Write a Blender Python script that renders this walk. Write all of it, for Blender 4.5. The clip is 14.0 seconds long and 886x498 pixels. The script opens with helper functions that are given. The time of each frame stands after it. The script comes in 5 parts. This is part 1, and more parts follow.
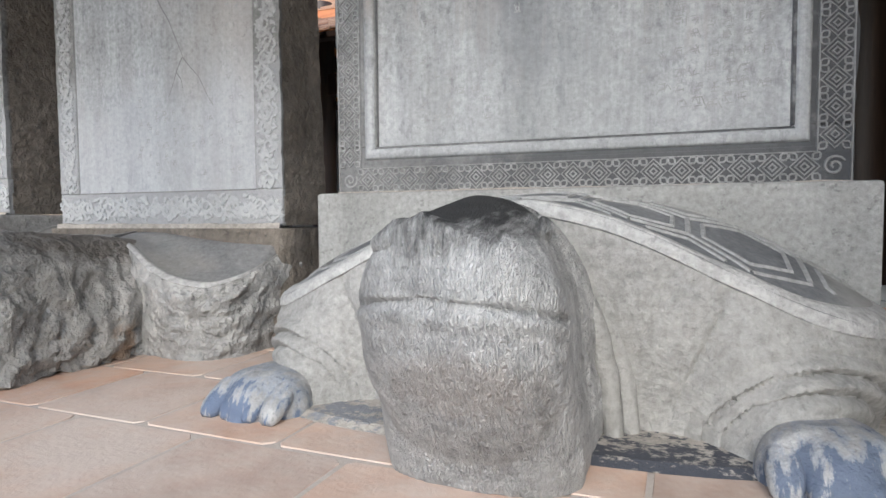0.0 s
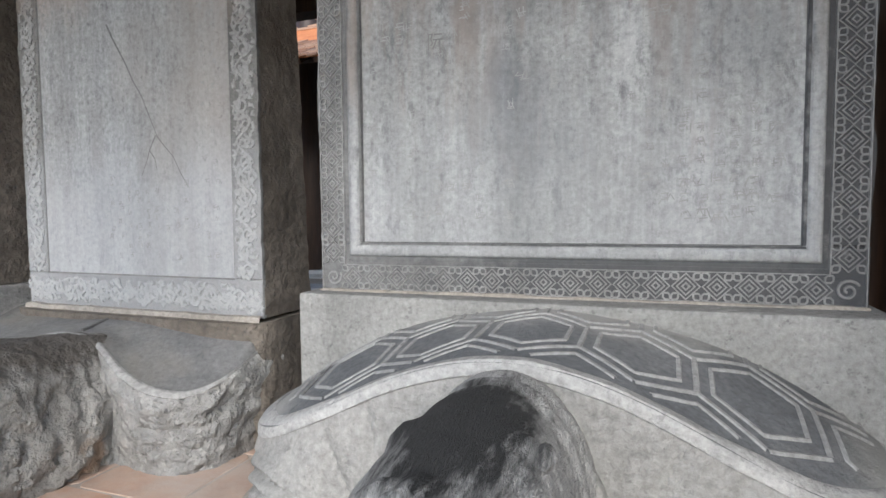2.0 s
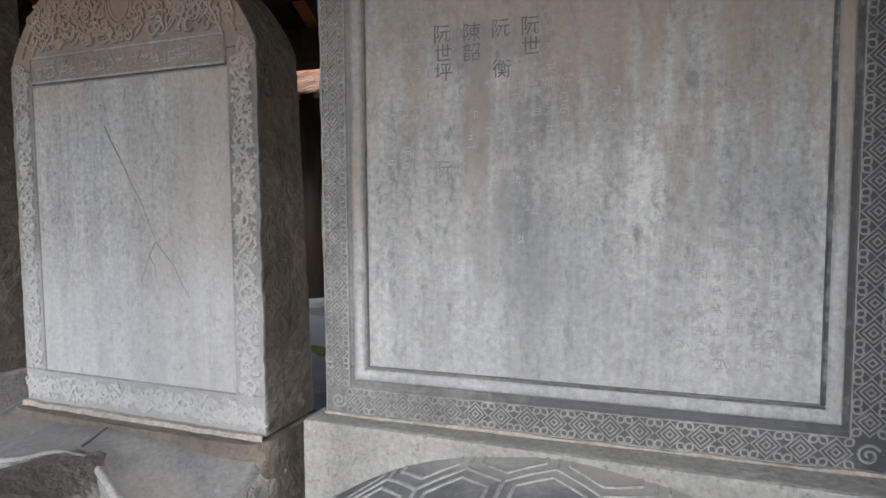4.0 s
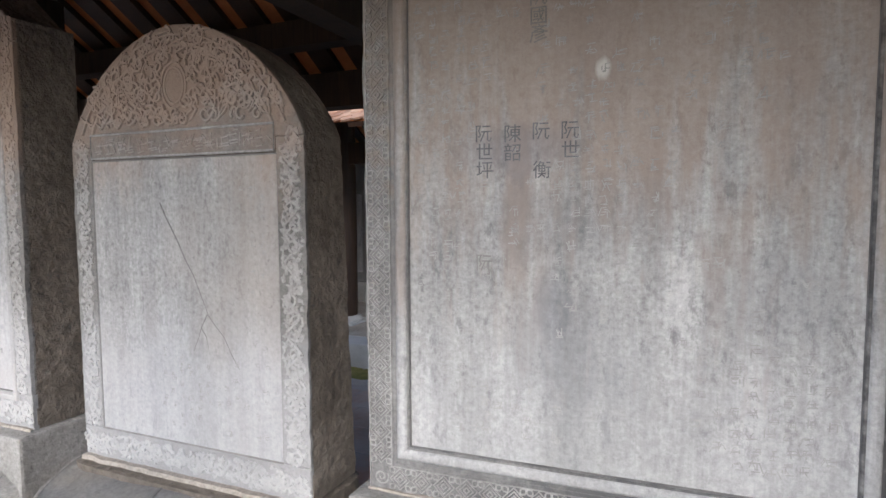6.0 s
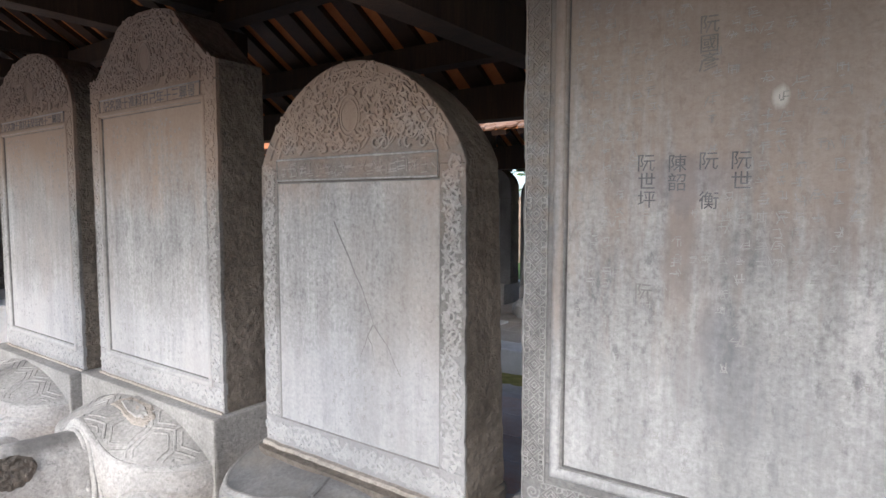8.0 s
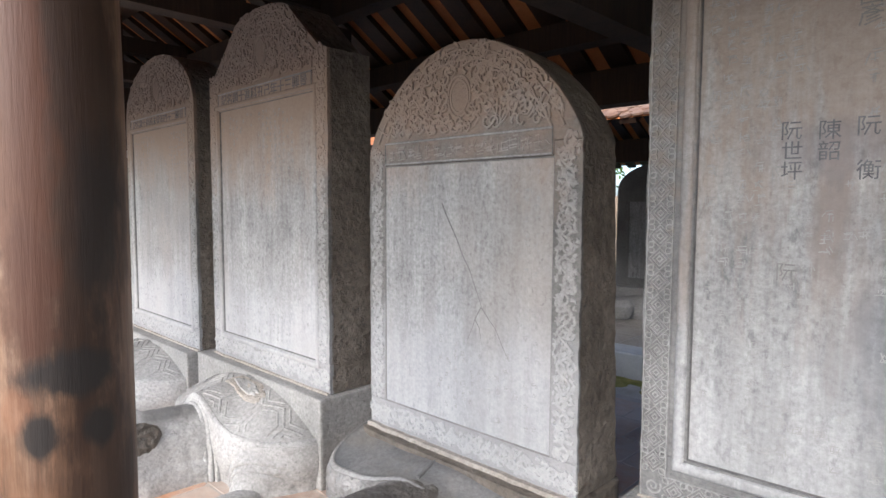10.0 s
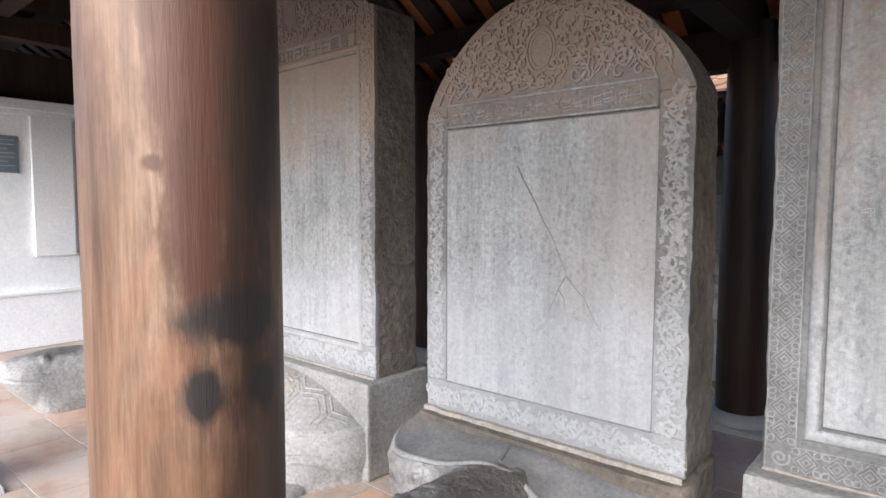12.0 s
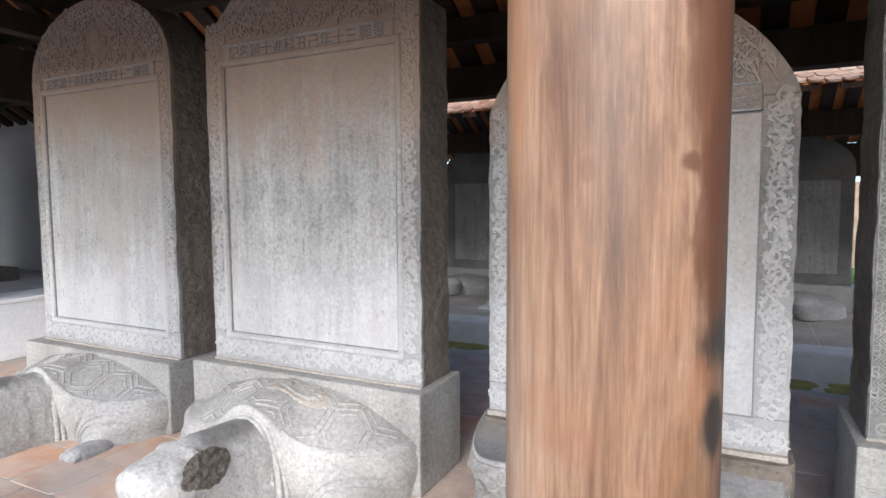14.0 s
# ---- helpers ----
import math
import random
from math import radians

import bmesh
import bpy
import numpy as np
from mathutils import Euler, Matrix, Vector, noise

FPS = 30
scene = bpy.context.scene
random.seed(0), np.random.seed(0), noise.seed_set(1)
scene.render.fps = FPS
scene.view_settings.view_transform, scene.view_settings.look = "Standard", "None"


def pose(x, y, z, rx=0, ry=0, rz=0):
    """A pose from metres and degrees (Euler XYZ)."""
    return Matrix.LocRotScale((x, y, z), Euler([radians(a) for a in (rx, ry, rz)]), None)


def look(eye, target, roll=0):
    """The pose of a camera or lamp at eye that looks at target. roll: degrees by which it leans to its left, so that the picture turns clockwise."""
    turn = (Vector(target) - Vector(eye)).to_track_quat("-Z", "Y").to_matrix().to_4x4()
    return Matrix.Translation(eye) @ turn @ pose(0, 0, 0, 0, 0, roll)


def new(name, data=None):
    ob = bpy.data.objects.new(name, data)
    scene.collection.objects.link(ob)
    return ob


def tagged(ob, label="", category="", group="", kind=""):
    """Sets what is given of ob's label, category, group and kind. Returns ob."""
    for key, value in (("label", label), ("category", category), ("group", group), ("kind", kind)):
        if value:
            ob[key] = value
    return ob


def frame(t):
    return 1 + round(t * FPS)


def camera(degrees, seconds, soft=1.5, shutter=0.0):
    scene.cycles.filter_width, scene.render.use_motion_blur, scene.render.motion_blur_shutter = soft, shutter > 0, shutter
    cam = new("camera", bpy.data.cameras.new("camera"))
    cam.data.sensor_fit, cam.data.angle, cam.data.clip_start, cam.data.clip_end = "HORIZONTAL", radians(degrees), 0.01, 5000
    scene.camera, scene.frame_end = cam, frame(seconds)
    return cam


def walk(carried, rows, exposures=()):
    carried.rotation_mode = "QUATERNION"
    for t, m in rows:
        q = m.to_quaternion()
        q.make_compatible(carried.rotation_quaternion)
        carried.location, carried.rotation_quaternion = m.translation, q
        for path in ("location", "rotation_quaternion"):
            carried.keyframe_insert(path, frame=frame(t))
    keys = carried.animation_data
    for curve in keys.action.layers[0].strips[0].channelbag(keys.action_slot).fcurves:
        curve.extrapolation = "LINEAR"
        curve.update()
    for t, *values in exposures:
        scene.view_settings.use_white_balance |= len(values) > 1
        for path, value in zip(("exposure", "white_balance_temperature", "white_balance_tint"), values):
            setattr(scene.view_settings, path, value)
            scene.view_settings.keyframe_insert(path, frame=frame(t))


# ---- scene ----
cam = camera(73.4, 14.0)
METRES, EYE, TILT, LEAN, TURN = 2.6, 0.426, 0.0, 0.0, 21.6
ROWS = [
    (0.0, 0.0, 0.0, 0.0, -0.02, -2.99, 0.39),
    (0.5, -0.0006, 0.0135, 0.0299, -0.2, -3.1, 0.39),
    (1.0, -0.0012, 0.0228, 0.0588, -0.38, -3.23, 0.4),
    (1.5, 0.0005, 0.0343, 0.089, -0.7, -3.35, 0.46),
    (2.0, 0.0024, 0.0457, 0.1192, -0.92, -3.44, 0.47),
    (2.5, 0.0007, 0.0548, 0.1509, -1.03, -3.56, 0.42),
    (3.0, -0.0001, 0.0623, 0.1847, -1.08, -3.6, 0.38),
    (3.5, -0.0043, 0.0671, 0.2252, -1.13, -3.74, 0.35),
    (4.0, -0.0064, 0.0707, 0.2631, -1.09, -3.85, 0.35),
    (6.5, -0.0259, 0.0466, 0.3808, 3.98, -4.37, 0.19),
    (7.0, -0.0314, 0.0381, 0.3901, 7.68, -4.4, 0.07),
    (7.5, -0.0399, 0.0286, 0.3987, 11.13, -4.36, -0.08),
    (8.0, -0.0482, 0.0237, 0.4005, 14.2, -4.36, -0.14),
    (10.5, -0.1113, 0.0282, 0.3575, 22.91, -4.14, -0.22),
    (11.0, -0.1504, 0.0216, 0.3455, 22.9, -4.12, -0.19),
    (11.5, -0.1946, 0.0174, 0.332, 22.46, -4.06, -0.17),
    (12.0, -0.2572, 0.0276, 0.3166, 18.9, -4.1, -0.16),
    (12.5, -0.3366, 0.0091, 0.3161, 14.53, -4.16, -0.08),
    (13.0, -0.4218, -0.0222, 0.3169, 11.65, -4.18, 0.09),
    (13.5, -0.4964, -0.0202, 0.3138, 9.15, -4.24, 0.23),
    (14.0, -0.5802, -0.0042, 0.3204, 5.04, -4.37, 0.32),
]
walk(cam, [(t, pose(0, 0, EYE, TILT, LEAN, TURN) @ pose(METRES * x, METRES * y, METRES * z, 90 + pitch, roll, yaw)) for t, x, y, z, yaw, pitch, roll in ROWS], [(0.0, 1.19, 5900, 5), (4.0, 1.10, 5950, 6), (6.5, 1.52, 6050, 9), (14.0, 1.53, 5950, 8)])

# ---- light ----
world = bpy.data.worlds.new("sky")
scene.world = world
world.use_nodes = True
wn = world.node_tree.nodes
sky = wn.new("ShaderNodeTexSky")
sky.sky_type, sky.sun_disc = "NISHITA", False
sky.sun_elevation, sky.sun_rotation = radians(33), radians(166)
sky.air_density, sky.dust_density, sky.ozone_density = 0.75, 2.5, 1.2
wn["Background"].inputs["Strength"].default_value = 0.15
world.node_tree.links.new(sky.outputs[0], wn["Background"].inputs["Color"])
sun = new("sun", bpy.data.lights.new("sun", "SUN"))
sun.data.energy, sun.data.angle, sun.data.color = 0.9, radians(60), (1.0, 0.97, 0.93)
sun.matrix_world = look((5.5, -21.5, 14.2), (0, 0, 0))


# ---- materials ----
def material(name):
    m = bpy.data.materials.new(name)
    m.use_nodes = True
    nt = m.node_tree
    return m, nt, nt.nodes["Principled BSDF"]


def tex_noise(nt, scale, detail=6, rough=0.6, stretch=(1, 1, 1), distort=0.0):
    geo = nt.nodes.new("ShaderNodeNewGeometry")
    mp = nt.nodes.new("ShaderNodeMapping")
    mp.inputs["Scale"].default_value = stretch
    nz = nt.nodes.new("ShaderNodeTexNoise")
    nz.inputs["Scale"].default_value, nz.inputs["Detail"].default_value = scale, detail
    nz.inputs["Roughness"].default_value, nz.inputs["Distortion"].default_value = rough, distort
    nt.links.new(geo.outputs["Position"], mp.inputs["Vector"])
    nt.links.new(mp.outputs["Vector"], nz.inputs["Vector"])
    return nz.outputs["Fac"]


def ramp(nt, fac, stops):
    r = nt.nodes.new("ShaderNodeValToRGB")
    els = r.color_ramp.elements
    while len(els) < len(stops):
        els.new(0.5)
    for e, (p, c) in zip(els, stops):
        e.position, e.color = p, (*c, 1) if len(c) == 3 else c
    nt.links.new(fac, r.inputs["Fac"])
    return r.outputs["Color"]


def mix(nt, fac, a, b, mode="MIX"):
    n = nt.nodes.new("ShaderNodeMix")
    n.data_type, n.blend_type = "RGBA", mode
    for sock, v in ((n.inputs[0], fac), (n.inputs[6], a), (n.inputs[7], b)):
        if isinstance(v, (int, float)):
            sock.default_value = v
        elif isinstance(v, tuple):
            sock.default_value = (*v, 1)
        else:
            nt.links.new(v, sock)
    return n.outputs[2]


def bump(nt, bsdf, layers):
    last = None
    for height, dist, strength in layers:
        b = nt.nodes.new("ShaderNodeBump")
        b.inputs["Strength"].default_value, b.inputs["Distance"].default_value = strength, dist
        nt.links.new(height, b.inputs["Height"])
        if last:
            nt.links.new(last, b.inputs["Normal"])
        last = b.outputs["Normal"]
    nt.links.new(last, bsdf.inputs["Normal"])


G0, G1 = (0, 0, 0), (1, 1, 1)


def patches(nt, col, spots, wobble=14.0, stretch=(1, 1, 1), amount=0.7):
    """Stains, and painted light and shade: (place, radii, strength, colour), their edges broken by noise."""
    geo = nt.nodes.new("ShaderNodeNewGeometry")
    wob = tex_noise(nt, wobble, 6, 0.65, stretch)
    for place, radii, power, tone in spots:
        sub = nt.nodes.new("ShaderNodeVectorMath")
        sub.operation = "SUBTRACT"
        sub.inputs[1].default_value = place
        nt.links.new(geo.outputs["Position"], sub.inputs[0])
        sc = nt.nodes.new("ShaderNodeVectorMath")
        sc.operation = "MULTIPLY"
        sc.inputs[1].default_value = tuple(1 / r for r in radii)
        nt.links.new(sub.outputs[0], sc.inputs[0])
        ln = nt.nodes.new("ShaderNodeVectorMath")
        ln.operation = "LENGTH"
        nt.links.new(sc.outputs[0], ln.inputs[0])
        add = nt.nodes.new("ShaderNodeMath")
        add.operation = "MULTIPLY_ADD"
        add.inputs[1].default_value, add.inputs[2].default_value = amount * 2, -amount
        nt.links.new(wob, add.inputs[0])
        tot = nt.nodes.new("ShaderNodeMath")
        nt.links.new(ln.outputs["Value"], tot.inputs[0])
        nt.links.new(add.outputs[0], tot.inputs[1])
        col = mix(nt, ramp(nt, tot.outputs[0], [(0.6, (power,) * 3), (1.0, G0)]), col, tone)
    return col


def stone(name, dark, light, rough=0.75, grain=0.004, streak=0.5, blotch=None, pits=0.35, fine=60.0, stains_and_light=(), speck=14.0, strokes=(1, 1, 1), amount=0.7, scratch=0.0):
    """Weathered grey stone: broad clouding, upright streaks, fine grain and pits."""
    m, nt, bsdf = material(name)
    cloud = tex_noise(nt, 2.6, 5, 0.55)
    col = ramp(nt, cloud, [(0.3, dark), (0.7, light)])
    st = tex_noise(nt, 9.0, 5, 0.6, (1, 1, 0.07))
    col = mix(nt, streak, col, ramp(nt, st, [(0.3, (0.5, 0.5, 0.5)), (0.72, (1.3, 1.3, 1.3))]), "MULTIPLY")
    if streak > 0.4:
        thin = tex_noise(nt, 42.0, 4, 0.7, (1, 1, 0.045))
        col = mix(nt, 0.5, col, ramp(nt, thin, [(0.32, (0.68, 0.68, 0.69)), (0.62, (1.12, 1.12, 1.12))]), "MULTIPLY")
        flake = tex_noise(nt, 24.0, 5, 0.75, (1, 1, 0.45))
        col = mix(nt, ramp(nt, flake, [(0.55, G0), (0.64, (0.6,) * 3)]), col, (0.13, 0.13, 0.135))
    fg = tex_noise(nt, fine, 8, 0.72)
    col = mix(nt, 0.85, col, ramp(nt, fg, [(0.31, (0.58, 0.58, 0.58)), (0.69, (1.3, 1.3, 1.3))]), "MULTIPLY")
    if blotch:
        bl = tex_noise(nt, 1.5, 6, 0.65, (1, 1, 0.5))
        col = mix(nt, ramp(nt, bl, [(0.48, G0), (0.66, G1)]), col, mix(nt, 0.7, col, blotch))
    pit = tex_noise(nt, 38, 3, 0.8)
    col = mix(nt, ramp(nt, pit, [(0.3, (pits,) * 3), (0.4, G0)]), col, (0.07, 0.07, 0.07))
    if stains_and_light:
        col = patches(nt, col, stains_and_light, speck, strokes, amount)
    nt.links.new(col, bsdf.inputs["Base Color"])
    bsdf.inputs["Roughness"].default_value = rough
    layers = [(fg, grain, 0.7), (tex_noise(nt, 14, 4, 0.6), grain * 2.2, 0.55)]
    if scratch:
        layers.append((tex_noise(nt, 190, 3, 0.6, (1, 0.26, 0.3), 1.6), scratch, 0.9))
    bump(nt, bsdf, layers)
    return m


# weathering and eave shade painted brown above, dust and skylight painted pale below
WEATHER_AND_LIGHT = [((-2.5, 1.7, 2.35), (9.0, 3.0, 0.95), 0.8, (0.285, 0.205, 0.155)), ((-2.5, 1.7, 0.45), (9.0, 3.0, 0.62), 0.4, (0.45, 0.462, 0.478))]
STELE = stone("stele_stone", (0.245, 0.243, 0.24), (0.375, 0.374, 0.37), streak=0.5, blotch=(0.30, 0.27, 0.248), stains_and_light=WEATHER_AND_LIGHT, speck=5.0, strokes=(1, 1, 0.3), amount=0.5)
# first two patches: weathering with painted eave shade, dust with painted skylight
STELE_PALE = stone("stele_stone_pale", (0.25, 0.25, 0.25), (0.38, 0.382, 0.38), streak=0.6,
                   stains_and_light=[((-0.31, 1.7, 2.5), (1.5, 0.6, 1.45), 0.72, (0.255, 0.2, 0.165)), ((-0.3, 1.7, 0.55), (1.3, 0.6, 0.6), 0.2, (0.42, 0.43, 0.445)), ((-0.338, 1.69, 1.735), (0.026, 0.05, 0.035), 0.8, (0.5, 0.49, 0.47)), ((-0.45, 1.69, 1.12), (0.06, 0.05, 0.16), 0.35, (0.12, 0.13, 0.15)), ((-0.35, 1.69, 1.0), (0.25, 0.05, 0.25), 0.35, (0.15, 0.155, 0.17)), ((-0.56, 1.69, 1.53), (0.22, 0.05, 0.09), 0.35, (0.15, 0.15, 0.17)), ((0.1, 1.71, 1.15), (0.2, 0.05, 0.2), 0.3, (0.16, 0.165, 0.18)), ((-0.3, 1.69, 1.33), (0.5, 0.05, 0.16), 0.28, (0.12, 0.12, 0.13))], speck=16.0, strokes=(1, 1, 0.16), amount=0.8)
# first patch paints eave shade at the top; others darken right edge and foot
GROUND = stone("carving_ground", (0.12, 0.119, 0.118), (0.225, 0.223, 0.22), streak=0.2, grain=0.006, pits=0.8, stains_and_light=[((-0.31, 1.7, 2.5), (1.5, 0.6, 1.2), 0.5, (0.22, 0.175, 0.14)), ((0.40, 1.72, 1.1), (0.2, 0.1, 1.1), 0.9, (0.035, 0.035, 0.037)), ((0.1, 1.7, 0.55), (0.9, 0.1, 0.16), 0.75, (0.05, 0.052, 0.056))], speck=18.0, amount=0.9)
GROUND_MID = stone("worn_carving_ground", (0.115, 0.111, 0.105), (0.225, 0.219, 0.21), streak=0.2, grain=0.010, pits=0.9, stains_and_light=WEATHER_AND_LIGHT, speck=5.0, amount=0.5)
# eave shade painted in at the top; the second patch darkens the right edge
RIDGE = stone("carving_ridge", (0.215, 0.213, 0.21), (0.37, 0.366, 0.36), streak=0.4, grain=0.004, stains_and_light=[((-0.31, 1.7, 2.5), (1.5, 0.6, 1.3), 0.65, (0.2, 0.16, 0.13)), ((0.40, 1.72, 1.1), (0.2, 0.1, 1.2), 0.55, (0.15, 0.149, 0.147))], speck=18.0, amount=0.9)
WORN = stone("worn_carving", (0.225, 0.221, 0.214), (0.35, 0.345, 0.335), streak=0.15, grain=0.005, stains_and_light=WEATHER_AND_LIGHT, speck=5.0, amount=0.5)
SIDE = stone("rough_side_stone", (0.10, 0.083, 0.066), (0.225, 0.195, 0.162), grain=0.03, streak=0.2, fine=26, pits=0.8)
PLINTH = stone("plinth_stone", (0.225, 0.222, 0.213), (0.355, 0.348, 0.336), streak=0.25, grain=0.008, pits=0.5)
TURTLE = stone("tortoise_stone", (0.22, 0.214, 0.204), (0.36, 0.352, 0.336), streak=0.2, grain=0.009, blotch=(0.33, 0.315, 0.295))
SKIN = stone("tortoise_skin_stone", (0.33, 0.325, 0.315), (0.49, 0.483, 0.47), streak=0.3, grain=0.012, fine=34, pits=0.5, stains_and_light=[((-0.30, 0.865, 0.485), (0.17, 0.29, 0.15), 0.98, (0.018, 0.018, 0.018)), ((-0.27, 0.75, 0.20), (0.13, 0.09, 0.06), 0.22, (0.27, 0.19, 0.13))], speck=55.0, strokes=(1, 0.2, 0.25), amount=0.6, scratch=0.02)
GREYBODY = stone("grey_tortoise_stone", (0.29, 0.285, 0.276), (0.44, 0.433, 0.42), streak=0.15, grain=0.009, pits=0.5)
BLUE = stone("blue_painted_stone", (0.24, 0.238, 0.236), (0.40, 0.395, 0.39), streak=0.2, grain=0.01, pits=0.6, fine=30, stains_and_light=[((-0.86, 1.04, 0.04), (0.16, 0.14, 0.08), 0.45, (0.19, 0.22, 0.27)), ((0.23, 1.04, 0.04), (0.16, 0.14, 0.09), 0.45, (0.18, 0.21, 0.26)), ((-0.87, 1.0, 0.02), (0.11, 0.10, 0.05), 0.8, (0.06, 0.09, 0.16)), ((0.25, 1.0, 0.02), (0.12, 0.11, 0.06), 0.8, (0.06, 0.085, 0.14))], speck=46.0, strokes=(1, 0.4, 0.3), amount=3.2)
SHELL = stone("shell_stone", (0.085, 0.09, 0.097), (0.18, 0.184, 0.19), streak=0.1, grain=0.006, stains_and_light=[((-0.31, 1.68, 0.5), (0.8, 0.27, 0.14), 0.9, (0.31, 0.305, 0.292)), ((-1.03, 1.3, 0.25), (0.16, 0.3, 0.2), 0.8, (0.30, 0.295, 0.28)), ((0.42, 1.4, 0.25), (0.18, 0.32, 0.25), 0.8, (0.28, 0.275, 0.262))], speck=9.0, amount=0.5)
RIM = stone("pale_shell_lip", (0.31, 0.306, 0.297), (0.45, 0.443, 0.43), streak=0.1, grain=0.01)
SHELL_LINE = stone("shell_ridge_stone", (0.21, 0.21, 0.208), (0.36, 0.357, 0.35), streak=0.1, grain=0.006)
SHELL_GREY = stone("worn_shell_stone", (0.235, 0.23, 0.222), (0.37, 0.363, 0.35), streak=0.1, grain=0.006)
SHELL_DARK = stone("smooth_worn_shell", (0.10, 0.103, 0.107), (0.23, 0.225, 0.22), rough=0.5, streak=0.1, grain=0.004, blotch=(0.25, 0.225, 0.19))
ROUGH = stone("rough_hewn_stone", (0.26, 0.252, 0.24), (0.52, 0.51, 0.49), streak=0.15, grain=0.07, fine=15, pits=0.6)
ROUGH_HEAD = stone("rough_head_stone", (0.17, 0.16, 0.145), (0.40, 0.385, 0.36), streak=0.1, grain=0.05, fine=18, pits=0.7, stains_and_light=[((-1.70, 1.30, 0.36), (0.22, 0.28, 0.075), 0.85, (0.10, 0.085, 0.07)), ((-1.585, 1.30, 0.06), (0.05, 0.07, 0.09), 0.6, (0.34, 0.2, 0.1))], speck=16.0, amount=0.8)
LIP = stone("worn_shell_lip", (0.27, 0.262, 0.25), (0.40, 0.39, 0.375), streak=0.1, grain=0.005)
POLISHED = stone("polished_head_stone", (0.29, 0.285, 0.276), (0.44, 0.433, 0.42), streak=0.1, grain=0.007, pits=0.5, stains_and_light=[((-4.80, 1.0, 0.40), (0.20, 0.36, 0.10), 0.85, (0.085, 0.083, 0.08)), ((-3.19, 1.13, 0.40), (0.17, 0.22, 0.10), 0.8, (0.10, 0.097, 0.093))], speck=10.0, amount=0.5)
BROKEN = stone("broken_stone", (0.07, 0.06, 0.05), (0.20, 0.175, 0.15), streak=0.0, grain=0.04, fine=30, pits=0.9)
CEMENT = stone("dusty_cement", (0.27, 0.245, 0.215), (0.40, 0.37, 0.33), streak=0.0, grain=0.006, stains_and_light=[((0.03, 1.02, 0.0), (0.30, 0.17, 0.1), 0.95, (0.03, 0.035, 0.05)), ((-0.66, 1.1, 0.0), (0.12, 0.06, 0.1), 0.7, (0.12, 0.14, 0.18))], speck=55.0, strokes=(0.7, 1, 1), amount=2.6)
MORTAR = stone("brown_mortar", (0.26, 0.232, 0.20), (0.40, 0.365, 0.325), streak=0.0, grain=0.01)


def plain(name, dark, light, rough, scale=6.0, grain=0.003, metal=0.0):
    m, nt, bsdf = material(name)
    col = ramp(nt, tex_noise(nt, scale, 7, 0.65), [(0.3, dark), (0.7, light)])
    fg = tex_noise(nt, scale * 14, 5, 0.7)
    col = mix(nt, 0.4, col, ramp(nt, fg, [(0.3, (0.7, 0.7, 0.7)), (0.7, (1.15, 1.15, 1.15))]), "MULTIPLY")
    nt.links.new(col, bsdf.inputs["Base Color"])
    bsdf.inputs["Roughness"].default_value, bsdf.inputs["Metallic"].default_value = rough, metal
    bump(nt, bsdf, [(fg, grain, 0.5)])
    return m


WHITE = plain("white_limewash", (0.82, 0.83, 0.84), (0.9, 0.9, 0.9), 0.8, 3)
INK = plain("ink", (0.075, 0.075, 0.085), (0.17, 0.17, 0.18), 0.85, 30)
FAINT = plain("worn_ink", (0.215, 0.213, 0.21), (0.35, 0.347, 0.342), 0.85, 30)
FAINT_INK = plain("faded_ink", (0.14, 0.138, 0.135), (0.22, 0.217, 0.21), 0.85, 30)
CRACK = plain("crack", (0.125, 0.123, 0.12), (0.205, 0.2, 0.194), 0.95, 40)
# tones darker than the stele faces, for channels and grooves round the fields
GROOVE_DARK = plain("dark_groove_stone", (0.10, 0.10, 0.102), (0.25, 0.247, 0.243), 0.95, 16)
GROOVE_GREY = plain("grey_groove_stone", (0.15, 0.147, 0.142), (0.24, 0.236, 0.23), 0.95, 16)
KERB = plain("kerb_stone", (0.40, 0.41, 0.41), (0.56, 0.565, 0.56), 0.8, 5)
PAVING = plain("gap_paving", (0.36, 0.325, 0.275), (0.56, 0.515, 0.45), 0.85, 3, 0.01)
YARD = plain("yard_paving", (0.27, 0.25, 0.22), (0.39, 0.36, 0.32), 0.9, 2, 0.01)
MOSS = plain("moss", (0.14, 0.14, 0.02), (0.32, 0.27, 0.08), 0.95, 8, 0.02)
LAWN = plain("lawn", (0.06, 0.12, 0.02), (0.13, 0.22, 0.05), 0.95, 9, 0.02)
GROUT = plain("floor_bed", (0.36, 0.315, 0.275), (0.46, 0.41, 0.365), 0.9, 8)
BRICKWALL = plain("old_brick", (0.26, 0.17, 0.11), (0.48, 0.38, 0.29), 0.9, 4, 0.01)
LEAF = plain("leaves", (0.04, 0.09, 0.015), (0.11, 0.18, 0.04), 0.7, 5)
BARK = plain("bark", (0.06, 0.05, 0.04), (0.14, 0.12, 0.09), 0.9, 12, 0.02)
PLAQUE = plain("slate_plaque", (0.13, 0.16, 0.19), (0.20, 0.235, 0.27), 0.5, 9)
PLAQUE_BAR = plain("plaque_letters", (0.35, 0.37, 0.38), (0.45, 0.47, 0.48), 0.6, 9)


